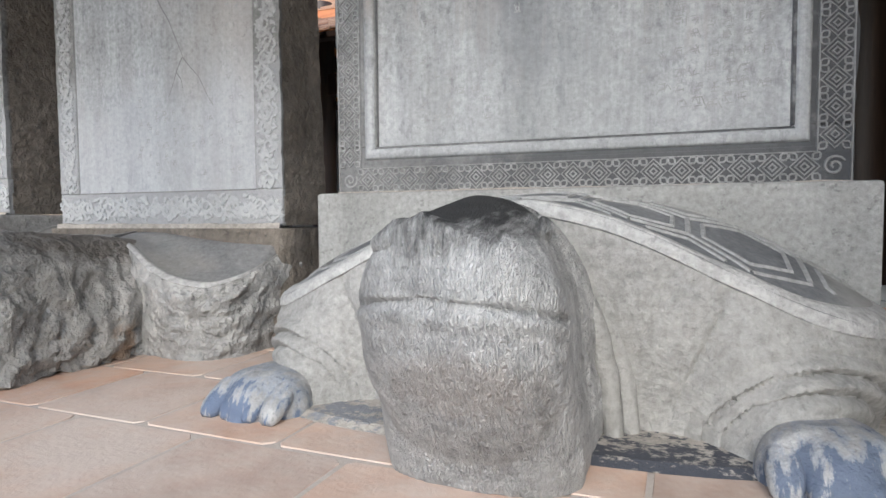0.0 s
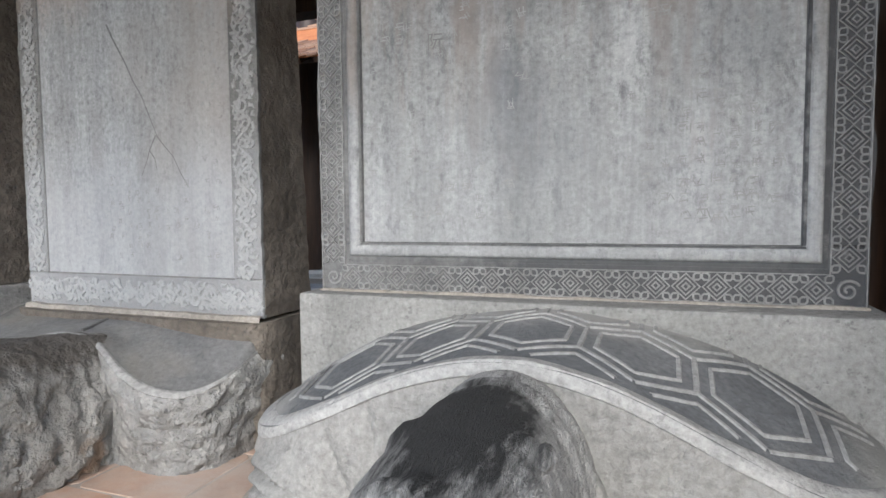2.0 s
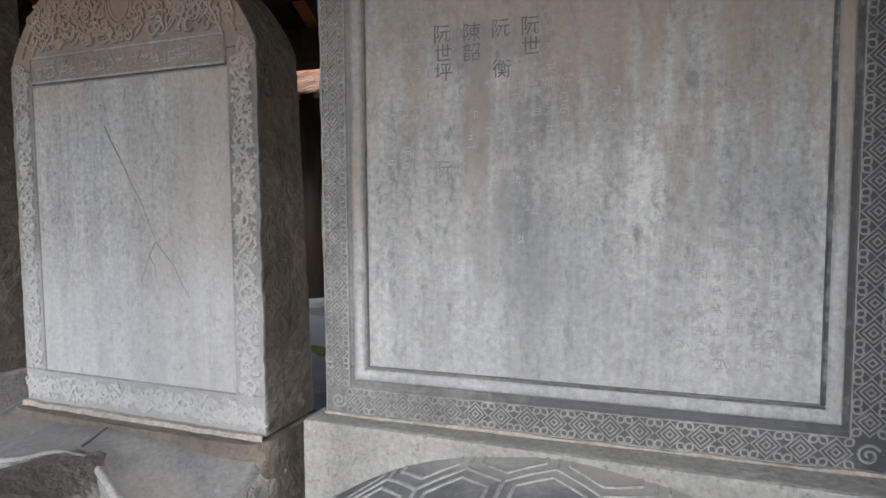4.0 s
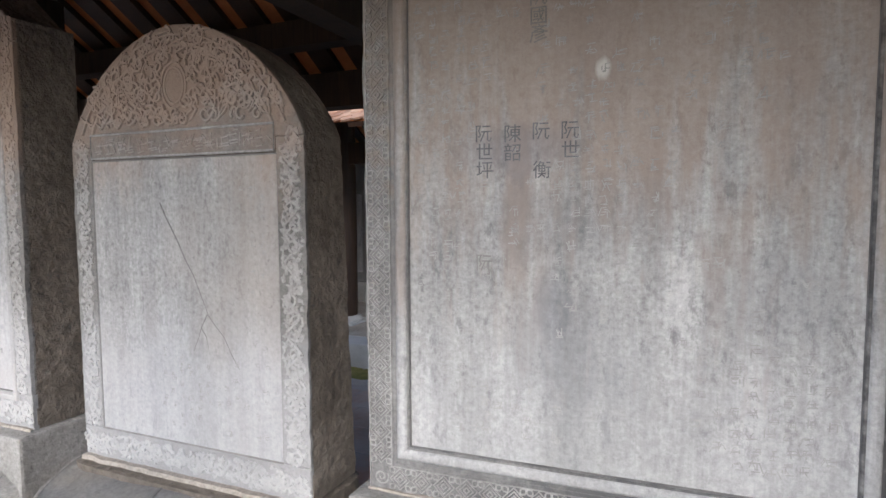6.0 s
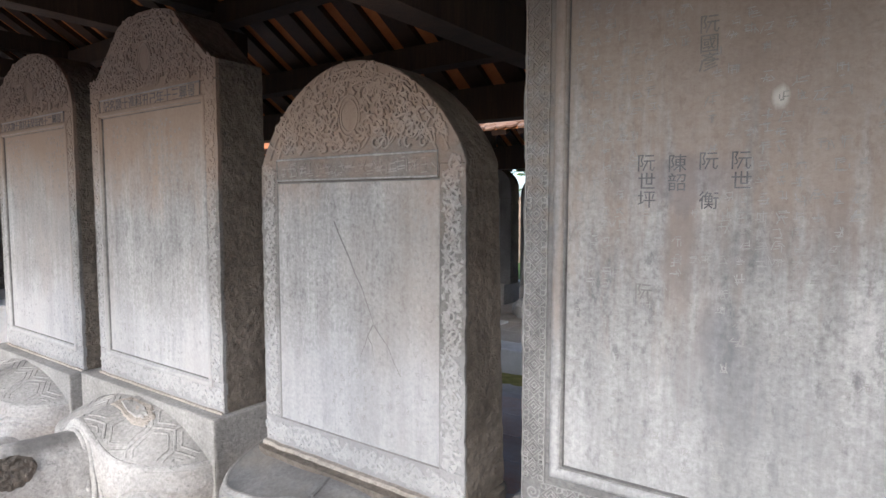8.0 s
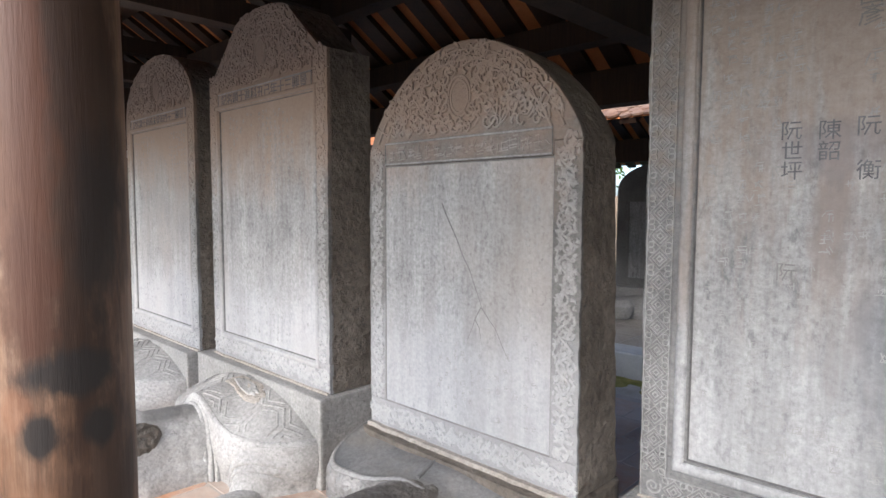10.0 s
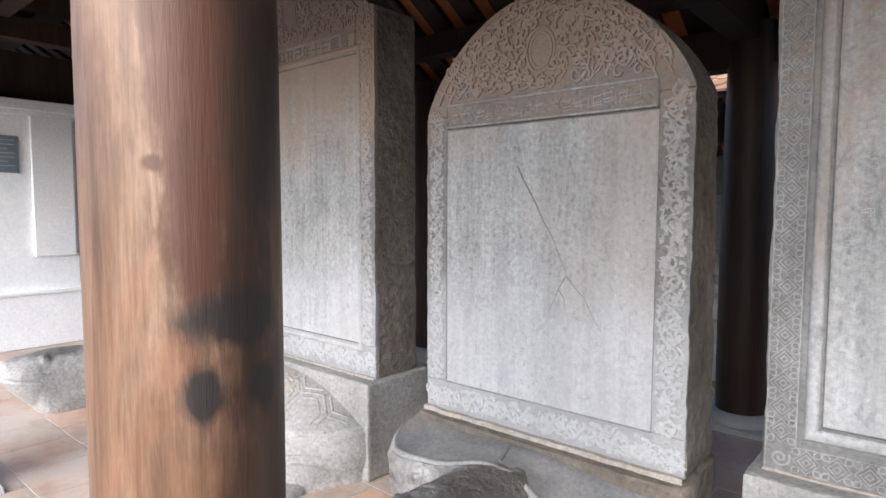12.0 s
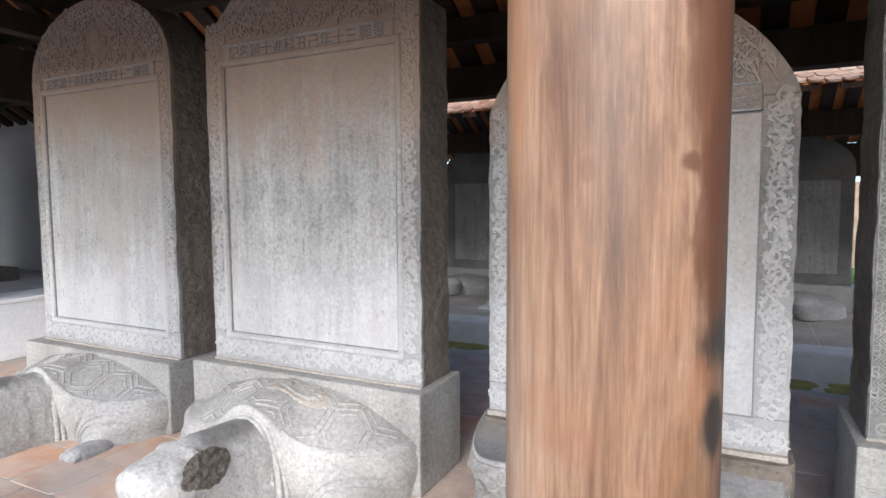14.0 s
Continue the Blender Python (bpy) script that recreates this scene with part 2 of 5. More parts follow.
def per_piece(name, stops, rough, grain, scale=9.0, dirt=(0.42, 0.38, 0.34), cover=(0.45, 0.75)):
    """Fired clay, each piece of its own tone, partly under pale dust."""
    m, nt, bsdf = material(name)
    info = nt.nodes.new("ShaderNodeObjectInfo")
    col = ramp(nt, info.outputs["Random"], stops)
    nz = tex_noise(nt, scale, 7, 0.65)
    col = mix(nt, 0.7, col, ramp(nt, nz, [(0.3, (0.7, 0.7, 0.7)), (0.7, (1.25, 1.22, 1.2))]), "MULTIPLY")
    dust = tex_noise(nt, 2.2, 6, 0.7)
    col = mix(nt, ramp(nt, dust, [(cover[0], G0), (cover[1], (0.85,) * 3)]), col, dirt)
    nt.links.new(col, bsdf.inputs["Base Color"])
    bsdf.inputs["Roughness"].default_value = rough
    bump(nt, bsdf, [(tex_noise(nt, 70, 5, 0.7), grain, 0.5), (nz, grain * 3, 0.4)])
    return m


TILE = per_piece("floor_tile_clay", [(0.0, (0.33, 0.235, 0.185)), (0.5, (0.43, 0.305, 0.235)), (0.85, (0.47, 0.30, 0.21)), (1.0, (0.52, 0.26, 0.14))], 0.7, 0.003, 9.0, (0.48, 0.42, 0.37), (0.36, 0.6))
ROOFTILE = per_piece("roof_tile_clay", [(0.0, (0.16, 0.07, 0.035)), (0.5, (0.34, 0.175, 0.10)), (1.0, (0.44, 0.28, 0.18))], 0.85, 0.004, 14, (0.38, 0.285, 0.21), (0.42, 0.74))
UNDERTILE = plain("tile_underside", (0.46, 0.15, 0.045), (0.62, 0.235, 0.085), 0.85, 6)


def wood(name, tones, burn_and_shade=False, rough=0.5):
    """Upright grain; the patch list adds charred knots, reddish wear and painted shade."""
    m, nt, bsdf = material(name)
    long = tex_noise(nt, 11, 8, 0.7, (1, 1, 0.10), 0.3)
    col = ramp(nt, long, tones)
    fib = tex_noise(nt, 85, 6, 0.75, (1, 1, 0.055), 0.3)
    col = mix(nt, 0.35 if burn_and_shade else 0.6, col, ramp(nt, fib, [(0.36, (0.42, 0.38, 0.34)), (0.62, (1.25, 1.25, 1.25))]), "MULTIPLY")
    if burn_and_shade:
        broad = tex_noise(nt, 4.2, 7, 0.66, (1, 1, 0.24), 0.9)
        col = mix(nt, 0.62, col, ramp(nt, broad, [(0.30, (0.075, 0.036, 0.019)), (0.42, (0.19, 0.10, 0.053)), (0.54, (0.33, 0.205, 0.13)), (0.70, (0.47, 0.355, 0.27))]))
        rings = tex_noise(nt, 30, 6, 0.72, (1, 1, 0.06), 1.2)
        col = mix(nt, 0.75, col, ramp(nt, rings, [(0.34, (0.55, 0.46, 0.4)), (0.47, (0.95, 0.93, 0.91)), (0.62, (1.3, 1.3, 1.3))]), "MULTIPLY")
        fine = tex_noise(nt, 230, 4, 0.7, (1, 1, 0.05), 0.2)
        col = mix(nt, 0.45, col, ramp(nt, fine, [(0.36, (0.62, 0.58, 0.54)), (0.62, (1.15, 1.15, 1.15))]), "MULTIPLY")
        wear = tex_noise(nt, 3.2, 5, 0.6, (1, 1, 0.45), 0.8)
        col = mix(nt, ramp(nt, wear, [(0.55, G0), (0.70, (0.5,) * 3)]), col, (0.30, 0.12, 0.045))
        col = patches(nt, col, burn_and_shade, 11.0, (1, 1, 0.35), 0.8)
    nt.links.new(col, bsdf.inputs["Base Color"])
    bsdf.inputs["Roughness"].default_value = rough
    bump(nt, bsdf, [(fib, 0.002, 0.5), (long, 0.006, 0.4)])
    return m


CHAR = (0.02, 0.016, 0.013)
# first two patches paint the shaded east side dark; the rest are marks
POST = wood("polished_post_wood", [(0.32, (0.045, 0.022, 0.011)), (0.48, (0.12, 0.068, 0.039)), (0.68, (0.235, 0.158, 0.108))], burn_and_shade=[((-1.39, 0.30, 1.75), (0.13, 0.20, 0.9), 0.9, (0.03, 0.015, 0.008)), ((-1.40, 0.34, 0.75), (0.09, 0.16, 0.5), 0.8, (0.035, 0.017, 0.009)), ((-1.43, 0.205, 1.55), (0.05, 0.07, 0.45), 0.75, (0.10, 0.034, 0.012)), ((-1.60, 0.13, 1.72), (0.06, 0.06, 0.16), 0.45, (0.42, 0.35, 0.29)), ((-1.60, 0.13, 1.0), (0.06, 0.05, 0.05), 0.4, (0.2, 0.095, 0.045)), ((-1.66, 0.16, 1.45), (0.02, 0.06, 0.22), 0.5, (0.32, 0.16, 0.075)), ((-1.425, 0.215, 1.25), (0.05, 0.05, 0.13), 0.6, (0.075, 0.028, 0.013)), ((-1.44, 0.19, 1.03), (0.03, 0.03, 0.05), 0.4, (0.20, 0.07, 0.025)), ((-1.415, 0.275, 1.087), (0.10, 0.085, 0.045), 0.95, CHAR), ((-1.423, 0.219, 0.985), (0.04, 0.04, 0.05), 0.95, CHAR), ((-1.423, 0.313, 0.983), (0.035, 0.035, 0.045), 0.95, CHAR), ((-1.42, 0.33, 1.35), (0.05, 0.06, 0.2), 0.7, CHAR), ((-1.452, 0.172, 1.305), (0.02, 0.02, 0.016), 0.9, (0.09, 0.04, 0.02)), ((-1.559, 0.125, 1.297), (0.012, 0.02, 0.018), 0.6, (0.12, 0.055, 0.03)), ((-1.56, 0.125, 1.20), (0.02, 0.02, 0.016), 0.4, (0.18, 0.09, 0.05)), ((-1.568, 0.125, 0.965), (0.03, 0.02, 0.03), 0.4, (0.18, 0.08, 0.045))])
DARKPOST = wood("dark_post_wood", [(0.3, (0.018, 0.010, 0.006)), (0.7, (0.055, 0.028, 0.015))], rough=0.5)
BEAM = wood("beam_wood", [(0.3, (0.022, 0.011, 0.006)), (0.7, (0.055, 0.028, 0.014))], rough=0.8)
RAFTER = wood("rafter_wood", [(0.3, (0.026, 0.012, 0.006)), (0.7, (0.06, 0.028, 0.013))], rough=0.6)


# ---- mesh helpers ----
class Shape:
    """Collects vertices and faces of one part."""

    def __init__(self):
        self.v, self.f, self.runs = [], [], 0

    def add(self, verts, faces):
        n = len(self.v)
        self.v += [tuple(p) for p in verts]
        self.f += [tuple(i + n for i in f) for f in faces]

    def box(self, x0, x1, y0, y1, z0, z1):
        self.add([(x, y, z) for z in (z0, z1) for y in (y0, y1) for x in (x0, x1)],
                 [(0, 2, 3, 1), (4, 5, 7, 6), (0, 1, 5, 4), (2, 6, 7, 3), (0, 4, 6, 2), (1, 3, 7, 5)])

    def slab(self, x0, x1, y0, y1, z0, z1, b=0.01):
        """A box with its long edges bevelled all round."""
        bm = bmesh.new()
        bmesh.ops.create_cube(bm, size=1, matrix=Matrix.Translation(((x0 + x1) / 2, (y0 + y1) / 2, (z0 + z1) / 2)) @ Matrix.Diagonal((x1 - x0, y1 - y0, z1 - z0, 1)))
        bmesh.ops.bevel(bm, geom=bm.edges[:], offset=b, segments=2, affect="EDGES", profile=0.6)
        bm.verts.index_update()
        self.add([v.co for v in bm.verts], [[v.index for v in f.verts] for f in bm.faces])
        bm.free()

    def prism(self, pts, y0, y1, chamfer=0.0):
        """An outline in x and z (counter-clockwise seen from -y), from y0 (front) to y1."""
        n = len(pts)
        rings = [(pts, y1)]
        if chamfer:
            cx, cz = sum(p[0] for p in pts) / n, sum(p[1] for p in pts) / n
            hx, hz = max(abs(p[0] - cx) for p in pts), max(abs(p[1] - cz) for p in pts)
            rings += [(pts, y0 + chamfer), ([(cx + (x - cx) * (1 - chamfer / hx), cz + (z - cz) * (1 - chamfer / hz)) for x, z in pts], y0)]
        else:
            rings += [(pts, y0)]
        vs = [(x, y, z) for ring, y in rings for x, z in ring]
        fs = [tuple(range(n - 1, -1, -1))]
        for k in range(len(rings) - 1):
            fs += [(k * n + i, k * n + (i + 1) % n, (k + 1) * n + (i + 1) % n, (k + 1) * n + i) for i in range(n)]
        last = (len(rings) - 1) * n
        fs.append(tuple(range(last, last + n)))
        self.add(vs, fs)

    def ribbon(self, pts, w, y, h, taper=False, closed=False):
        """A raised line in the x-z plane; y is its foot, h its height towards -y."""
        n = len(pts)
        if n < 2:
            return
        self.runs += 1
        h *= 0.78 + 0.44 * (self.runs * 0.618034 % 1)
        vs = []
        for i, (x, z) in enumerate(pts):
            a, b = (pts[i - 1] if i or closed else pts[0]), (pts[(i + 1) % n] if i < n - 1 or closed else pts[-1])
            dx, dz = b[0] - a[0], b[1] - a[1]
            l = math.hypot(dx, dz) or 1
            k = w / 2 * (1 - 0.75 * i / (n - 1) if taper else 1)
            nx, nz = -dz / l * k, dx / l * k
            vs += [(x + nx, y, z + nz), (x + nx * 0.55, y - h, z + nz * 0.55), (x - nx * 0.55, y - h, z - nz * 0.55), (x - nx, y, z - nz)]
        fs = []
        for i in range(n if closed else n - 1):
            a, b = 4 * i, 4 * ((i + 1) % n)
            fs += [(a + k, a + k + 1, b + k + 1, b + k) for k in range(3)]
        if not closed:
            fs += [(0, 3, 2, 1), (4 * n - 4, 4 * n - 3, 4 * n - 2, 4 * n - 1)]
        self.add(vs, fs)

    def picture_frame(self, x0, x1, z0, z1, prof):
        """A mitred moulding round a field; prof: (offset outwards, y) from outside to inside."""
        vs = [(x, y, z) for o, y in prof for x, z in ((x0 - o, z0 - o), (x1 + o, z0 - o), (x1 + o, z1 + o), (x0 - o, z1 + o))]
        self.add(vs, [(4 * k + i, 4 * k + (i + 1) % 4, 4 * k + 4 + (i + 1) % 4, 4 * k + 4 + i) for k in range(len(prof) - 1) for i in range(4)])

    def tube(self, pts, radius, n=12, wobble=0.0, seed=0):
        """A round rope along pts; radius is a number or a function of the share along it."""
        vs, m = [], len(pts)
        for i, q in enumerate(pts):
            d = (Vector(pts[min(m - 1, i + 1)]) - Vector(pts[max(0, i - 1)])).normalized()
            side = d.cross(Vector((0, 1, 0.01))).normalized()
            up = side.cross(d)
            r = radius(i / (m - 1)) if callable(radius) else radius
            for k in range(n):
                a = 2 * math.pi * k / n
                v = Vector(q) + (side * math.cos(a) + up * math.sin(a)) * r
                vs.append(v + (v - Vector(q)) * wobble * noise.noise(v * 20 + Vector((seed, 0, 0))))
        self.add(vs, [(i * n + k, i * n + (k + 1) % n, (i + 1) * n + (k + 1) % n, (i + 1) * n + k) for i in range(m - 1) for k in range(n)] + [tuple(range(n - 1, -1, -1)), tuple(range((m - 1) * n, m * n))])

    def lathe(self, x, y, prof, n=32):
        vs = [(x + r * math.cos(2 * math.pi * i / n), y + r * math.sin(2 * math.pi * i / n), z) for r, z in prof for i in range(n)]
        fs = [(k * n + i, k * n + (i + 1) % n, (k + 1) * n + (i + 1) % n, (k + 1) * n + i) for k in range(len(prof) - 1) for i in range(n)]
        fs += [tuple(range(n - 1, -1, -1)), tuple(range((len(prof) - 1) * n, len(prof) * n))]
        self.add(vs, fs)

    def beam(self, p, q, w, h):
        """A square timber from p to q; w across, h deep."""
        p, q = Vector(p), Vector(q)
        d = (q - p).normalized()
        s = d.cross(Vector((0, 0, 1))).normalized() * w / 2
        u = s.cross(d).normalized() * h / 2
        prof = [s * a + u * b for a, b in ((-1, -1), (1, -1), (1, 1), (-1, 1))]
        vs = [p + o for o in prof] + [q + o for o in prof]
        self.add(vs, [(0, 1, 2, 3)[::-1], (4, 5, 6, 7)] + [(i, (i + 1) % 4, 4 + (i + 1) % 4, 4 + i) for i in range(4)])

    def mesh(self, name, mat, smooth=False):
        me = bpy.data.meshes.new(name)
        me.from_pydata(self.v, [], self.f)
        bm = bmesh.new()
        bm.from_mesh(me)
        if len(bm.faces) < 40000:
            bmesh.ops.recalc_face_normals(bm, faces=bm.faces[:])
        bm.to_mesh(me)
        bm.free()
        if smooth:
            me.polygons.foreach_set("use_smooth", [True] * len(me.polygons))
            me.set_sharp_from_angle(angle=radians(40))
        me.materials.append(mat)
        return me


def thing(name, at=(0, 0, 0), rz=0, label="", category="", group="", rx=0):
    ob = new(name)
    ob.matrix_basis = pose(*at, rx, 0, rz)
    ob.empty_display_size = 0.1
    return tagged(ob, label, category, group)


def part(name, shape, mat, parent, label="", smooth=False):
    ob = new(name, shape.mesh(name, mat, smooth))
    ob.parent = parent
    return tagged(ob, label)


def structure(name, shape, mat, label, smooth=False):
    return tagged(new(name, shape.mesh(name, mat, smooth)), label, kind="structure")


# ---- the setting ----
s = Shape()
s.box(-400, 400, -400, 400, -0.5, -0.42)
structure("ground", s, YARD, "pale paved courtyard ground round the stele houses")
s = Shape()
s.slab(-6.9, 1.4, 0.14, 4.0, -0.42, -0.0025, 0.002)
structure("floor", s, GROUT, "mortar bed of the raised pavilion floor")
s = Shape()
s.box(-14, 8, 3.95, 5.25, -0.42, -0.25)
structure("pavement", s, PAVING, "worn stone paving between the two pavilions")
s = Shape()
for i in range(60):
    x, y = random.uniform(-6, 1.5), 5.2 - abs(random.gauss(0, 0.13))
    s.lathe(x, y, [(random.uniform(0.08, 0.22), -0.25), (0.05, -0.243 + random.uniform(0, 0.004))], 9)
tagged(new("moss", s.mesh("moss", MOSS)), "green moss growing along the foot of the kerb", "moss", kind="stuff")
s = Shape()
s.slab(-14, 8, 5.2, 10.2, -0.42, 0.0, 0.02)
structure("far_platform_floor", s, KERB, "pale stone platform of the opposite pavilion")
s = Shape()
for k in range(46):
    for m in range(9):
        s.slab(-13.9 + k * 0.47, -13.44 + k * 0.47, 5.5 + m * 0.47, 5.96 + m * 0.47, -0.01, 0.004, 0.003)
tagged(new("far_paving", s.mesh("far_paving", CEMENT)), "beige paving slabs of the opposite pavilion", "paving", kind="stuff")
s = Shape()
s.box(-60, 60, 10.3, 60, -0.42, -0.1)
structure("lawn", s, LAWN, "green lawn behind the opposite pavilion")

# white end wall with its pier, low parapet and opening
wall = tagged(new("wall_west"), "white limewashed end wall with a capped pier", kind="structure")
s = Shape()
s.box(-7.15, -6.75, -0.6, 1.80, 0, 2.02)
part("pier", s, WHITE, wall)
s = Shape()
s.slab(-7.15, -6.72, -0.6, 1.83, 2.02, 2.06, 0.008)
s.slab(-7.15, -6.69, -0.6, 1.87, 2.06, 2.15, 0.012)
part("cornice", s, WHITE, wall)
s = Shape()
s.slab(-6.75, -6.715, 1.45, 1.77, 0.80, 2.02, 0.006)
part("pilaster", s, WHITE, wall)
s = Shape()
s.slab(-7.15, -6.72, -0.6, 4.2, 0, 0.47, 0.01)
part("parapet", s, WHITE, wall)
s = Shape()
s.slab(-7.17, -6.70, -0.6, 4.2, 0.47, 0.50, 0.008)
part("coping", s, WHITE, wall)
s = Shape()
s.box(-11, -7.15, -0.6, 4.4, -0.42, 0.48)
structure("side_room_floor", s, KERB, "grey raised floor beyond the white wall")
s = Shape()
s.box(-11.2, -11, -0.6, 3.76, -0.42, 2.6)
s.box(-11, -7.15, 3.62, 3.76, -0.42, 2.6)
# unseen front wall, added only to keep the side room dark
s.box(-11, -7.15, -0.6, -0.4, -0.42, 2.0)
structure("wall_far_west", s, WHITE, "plain white walls of the side room, unseen front one added")

# unseen wall, added to keep light off the large stele's right side
s = Shape()
for k in range(20, 42):
    s.box(1.35 + 0.004 * (k % 2), 1.4, -4.2 + k * 0.2, -4.004 + k * 0.2, -0.42, 1.95)
structure("east_shade_wall", s, BEAM, "unseen dark board wall added to shade the east end")
s = Shape()
s.box(-40, 40, 14.0, 14.4, -0.1, 1.65)
structure("garden_wall", s, BRICKWALL, "old brick garden wall behind the lawn")

# added infill: blocks the sky slit and keeps the space under the roof dark
s = Shape()
gable = [(-0.15, 2.152), (3.75, 2.152), (3.05, 2.58), (0.62, 2.58)]
s.add([(x, y, z) for x in (-7.1, -6.9) for y, z in gable], [(0, 1, 2, 3), (7, 6, 5, 4), (0, 4, 5, 1), (1, 5, 6, 2), (2, 6, 7, 3), (3, 7, 4, 0)])
structure("gable_infill", s, BEAM, "dark infill added to hide the sky gap above the end wall")

plaque = thing("plaque", (-6.75, 1.15, 1.68), label="dark slate notice plaque with pale lines on the white wall", category="plaque")
s = Shape()
s.slab(0, 0.02, -0.22, 0.21, -0.155, 0.155, 0.004)
part("plate", s, PLAQUE, plaque)
s = Shape()
for k in range(7):
    s.box(0.02, 0.022, -0.19, 0.18 - 0.05 * (k % 3 == 2), 0.115 - k * 0.036, 0.122 - k * 0.036)
part("letter_lines", s, PLAQUE_BAR, plaque)


# ---- roofs ----
def timber_roof(name, x0, x1, y_eave, y_ridge, y_back, z_eave, slope, label, pitch=0.28, bed=0.04):
    """Two slopes: clay under-tiles on flat rafters, with purlins under them."""
    top = tagged(new(name), label, kind="structure")
    for ye in (y_eave, y_back):
        zr = z_eave + abs(y_ridge - y_back) * slope
        ze = zr - abs(y_ridge - ye) * slope
        s = Shape()
        a = [(x0, ye, ze + 0.05), (x1, ye, ze + 0.05), (x1, y_ridge, zr + 0.05), (x0, y_ridge, zr + 0.05)]
        s.add(a + [(x, y, z + bed) for x, y, z in a], [(3, 2, 1, 0), (4, 5, 6, 7), (0, 1, 5, 4), (1, 2, 6, 5), (2, 3, 7, 6), (3, 0, 4, 7)])
        part("tile_bed", s, UNDERTILE, top)
        s = Shape()
        d, way = 0.02 if ye != y_eave or bed > 0.02 else 1.3, 1 if y_ridge > ye else -1
        cs, sn = 1 / math.hypot(1, slope), slope / math.hypot(1, slope)
        reach = abs(y_ridge - ye) / cs
        row = 0
        while d < reach - 0.1:
            x = x0 + 0.09 * (row % 2)
            while x < x1 - 0.18:
                u0, u1, lift = d + random.uniform(-0.006, 0.006), d + 0.19, random.uniform(0, 0.005)
                q = [(x, ye + way * u0 * cs, ze + 0.054 + bed + 0.018 + lift + u0 * sn), (x + 0.172, ye + way * u0 * cs, ze + 0.054 + bed + 0.018 + u0 * sn), (x + 0.172, ye + way * u1 * cs, ze + 0.054 + bed + u1 * sn), (x, ye + way * u1 * cs, ze + 0.054 + bed + u1 * sn)]
                s.add(q + [(px, py, pz - 0.015) for px, py, pz in q], [(0, 1, 2, 3), (4, 5, 1, 0), (5, 6, 2, 1), (7, 4, 0, 3)])
                x += 0.18
            d += 0.14
            row += 1
        tagged(part("roof_tiles", s, ROOFTILE, top), kind="stuff")
        r = Shape()
        r.beam((0, ye, ze + 0.025), (0, y_ridge, zr + 0.025), 0.15, 0.045)
        me = r.mesh("rafter", RAFTER)
        n = int((x1 - x0) / pitch)
        for i in range(n):
            ob = new("rafter", me)
            ob.location.x = x0 + (i + 0.5) * pitch + random.uniform(-0.006, 0.006)
            ob.parent = top
        for k in (0.306, 0.62, 0.97):
            y = ye + (y_ridge - ye) * k
            z = ze + (zr - ze) * k
            p = Shape()
            p.beam((x0, y, z - 0.12), (x1, y, z - 0.12), 0.13, 0.15)
            part("purlin", p, BEAM, top)
    return top


timber_roof("roof", -11.2, 2.7, -0.08, 1.86, 3.70, 2.173, 0.62, "timber roof of dark rafters under red clay tiles")
timber_roof("far_roof", -14, 8, 4.75, 7.3, 9.9, 2.06, 0.56, "timber roof of the opposite pavilion", bed=0.008)


def post(x, y, r, top, mat, label, square=True):
    """A round timber post, slightly swollen, on a stone base."""
    ob = thing("post", (x, y, 0), label=label, category="post", group="pavilion posts")
    s = Shape()
    s.lathe(0, 0, [(r * 0.97, 0.09), (r, 0.3), (r * 1.015, 0.9), (r * 1.01, 1.5), (r * 0.96, top - 0.2), (r * 0.93, top)], 48)
    part("shaft", s, mat, ob, smooth=True)
    b = Shape()
    b.lathe(0, 0, [(r * 1.32, 0.028), (r * 1.36, 0.05), (r * 1.28, 0.075), (r * 1.08, 0.09)], 40)
    part("base_ring", b, KERB, ob, smooth=True)
    q = Shape()
    q.slab(-r * 1.55, r * 1.55, -r * 1.55, r * 1.55, -0.4, 0.028, 0.008)
    part("base_block", q, KERB, ob)
    return ob


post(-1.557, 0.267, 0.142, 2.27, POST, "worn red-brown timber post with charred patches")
post(-3.93, 0.267, 0.142, 2.27, DARKPOST, "dark red-brown timber post on a stone base")
post(0.82, 0.267, 0.142, 2.27, DARKPOST, "dark red-brown timber post on a stone base")
for x in (-3.93, -1.52, 0.82):
    post(x, 3.5, 0.14, 2.25, DARKPOST, "dark timber post on a square stone base")
for x in (-6.3, -3.95, -1.62, 0.75):
    post(x, 6.13, 0.15, 2.95, DARKPOST, "dark timber post of the opposite pavilion")

s = Shape()
s.beam((-14, 6.13, 1.99), (8, 6.13, 1.99), 0.16, 0.24)
tagged(new("eave_beam", s.mesh("eave_beam", BEAM)), "dark timber beam along the opposite pavilion", "beam")
s = Shape()
s.beam((-6.9, 3.5, 2.135), (1.34, 3.5, 2.135), 0.15, 0.22)
tagged(new("eave_beam", s.mesh("eave_beam", BEAM)), "dark timber beam along the rear posts", "beam")
# added boards, hung to block bright sky under the far rear eave
s = Shape()
for k in range(12):
    s.slab(-4.2 + k, -3.21 + k, 9.82, 9.88, 1.62, 2.10, 0.008)
tagged(new("sky_block_board", s.mesh("sky_block_board", BEAM)), "dark boards added under the far rear eave to block sky", "board")
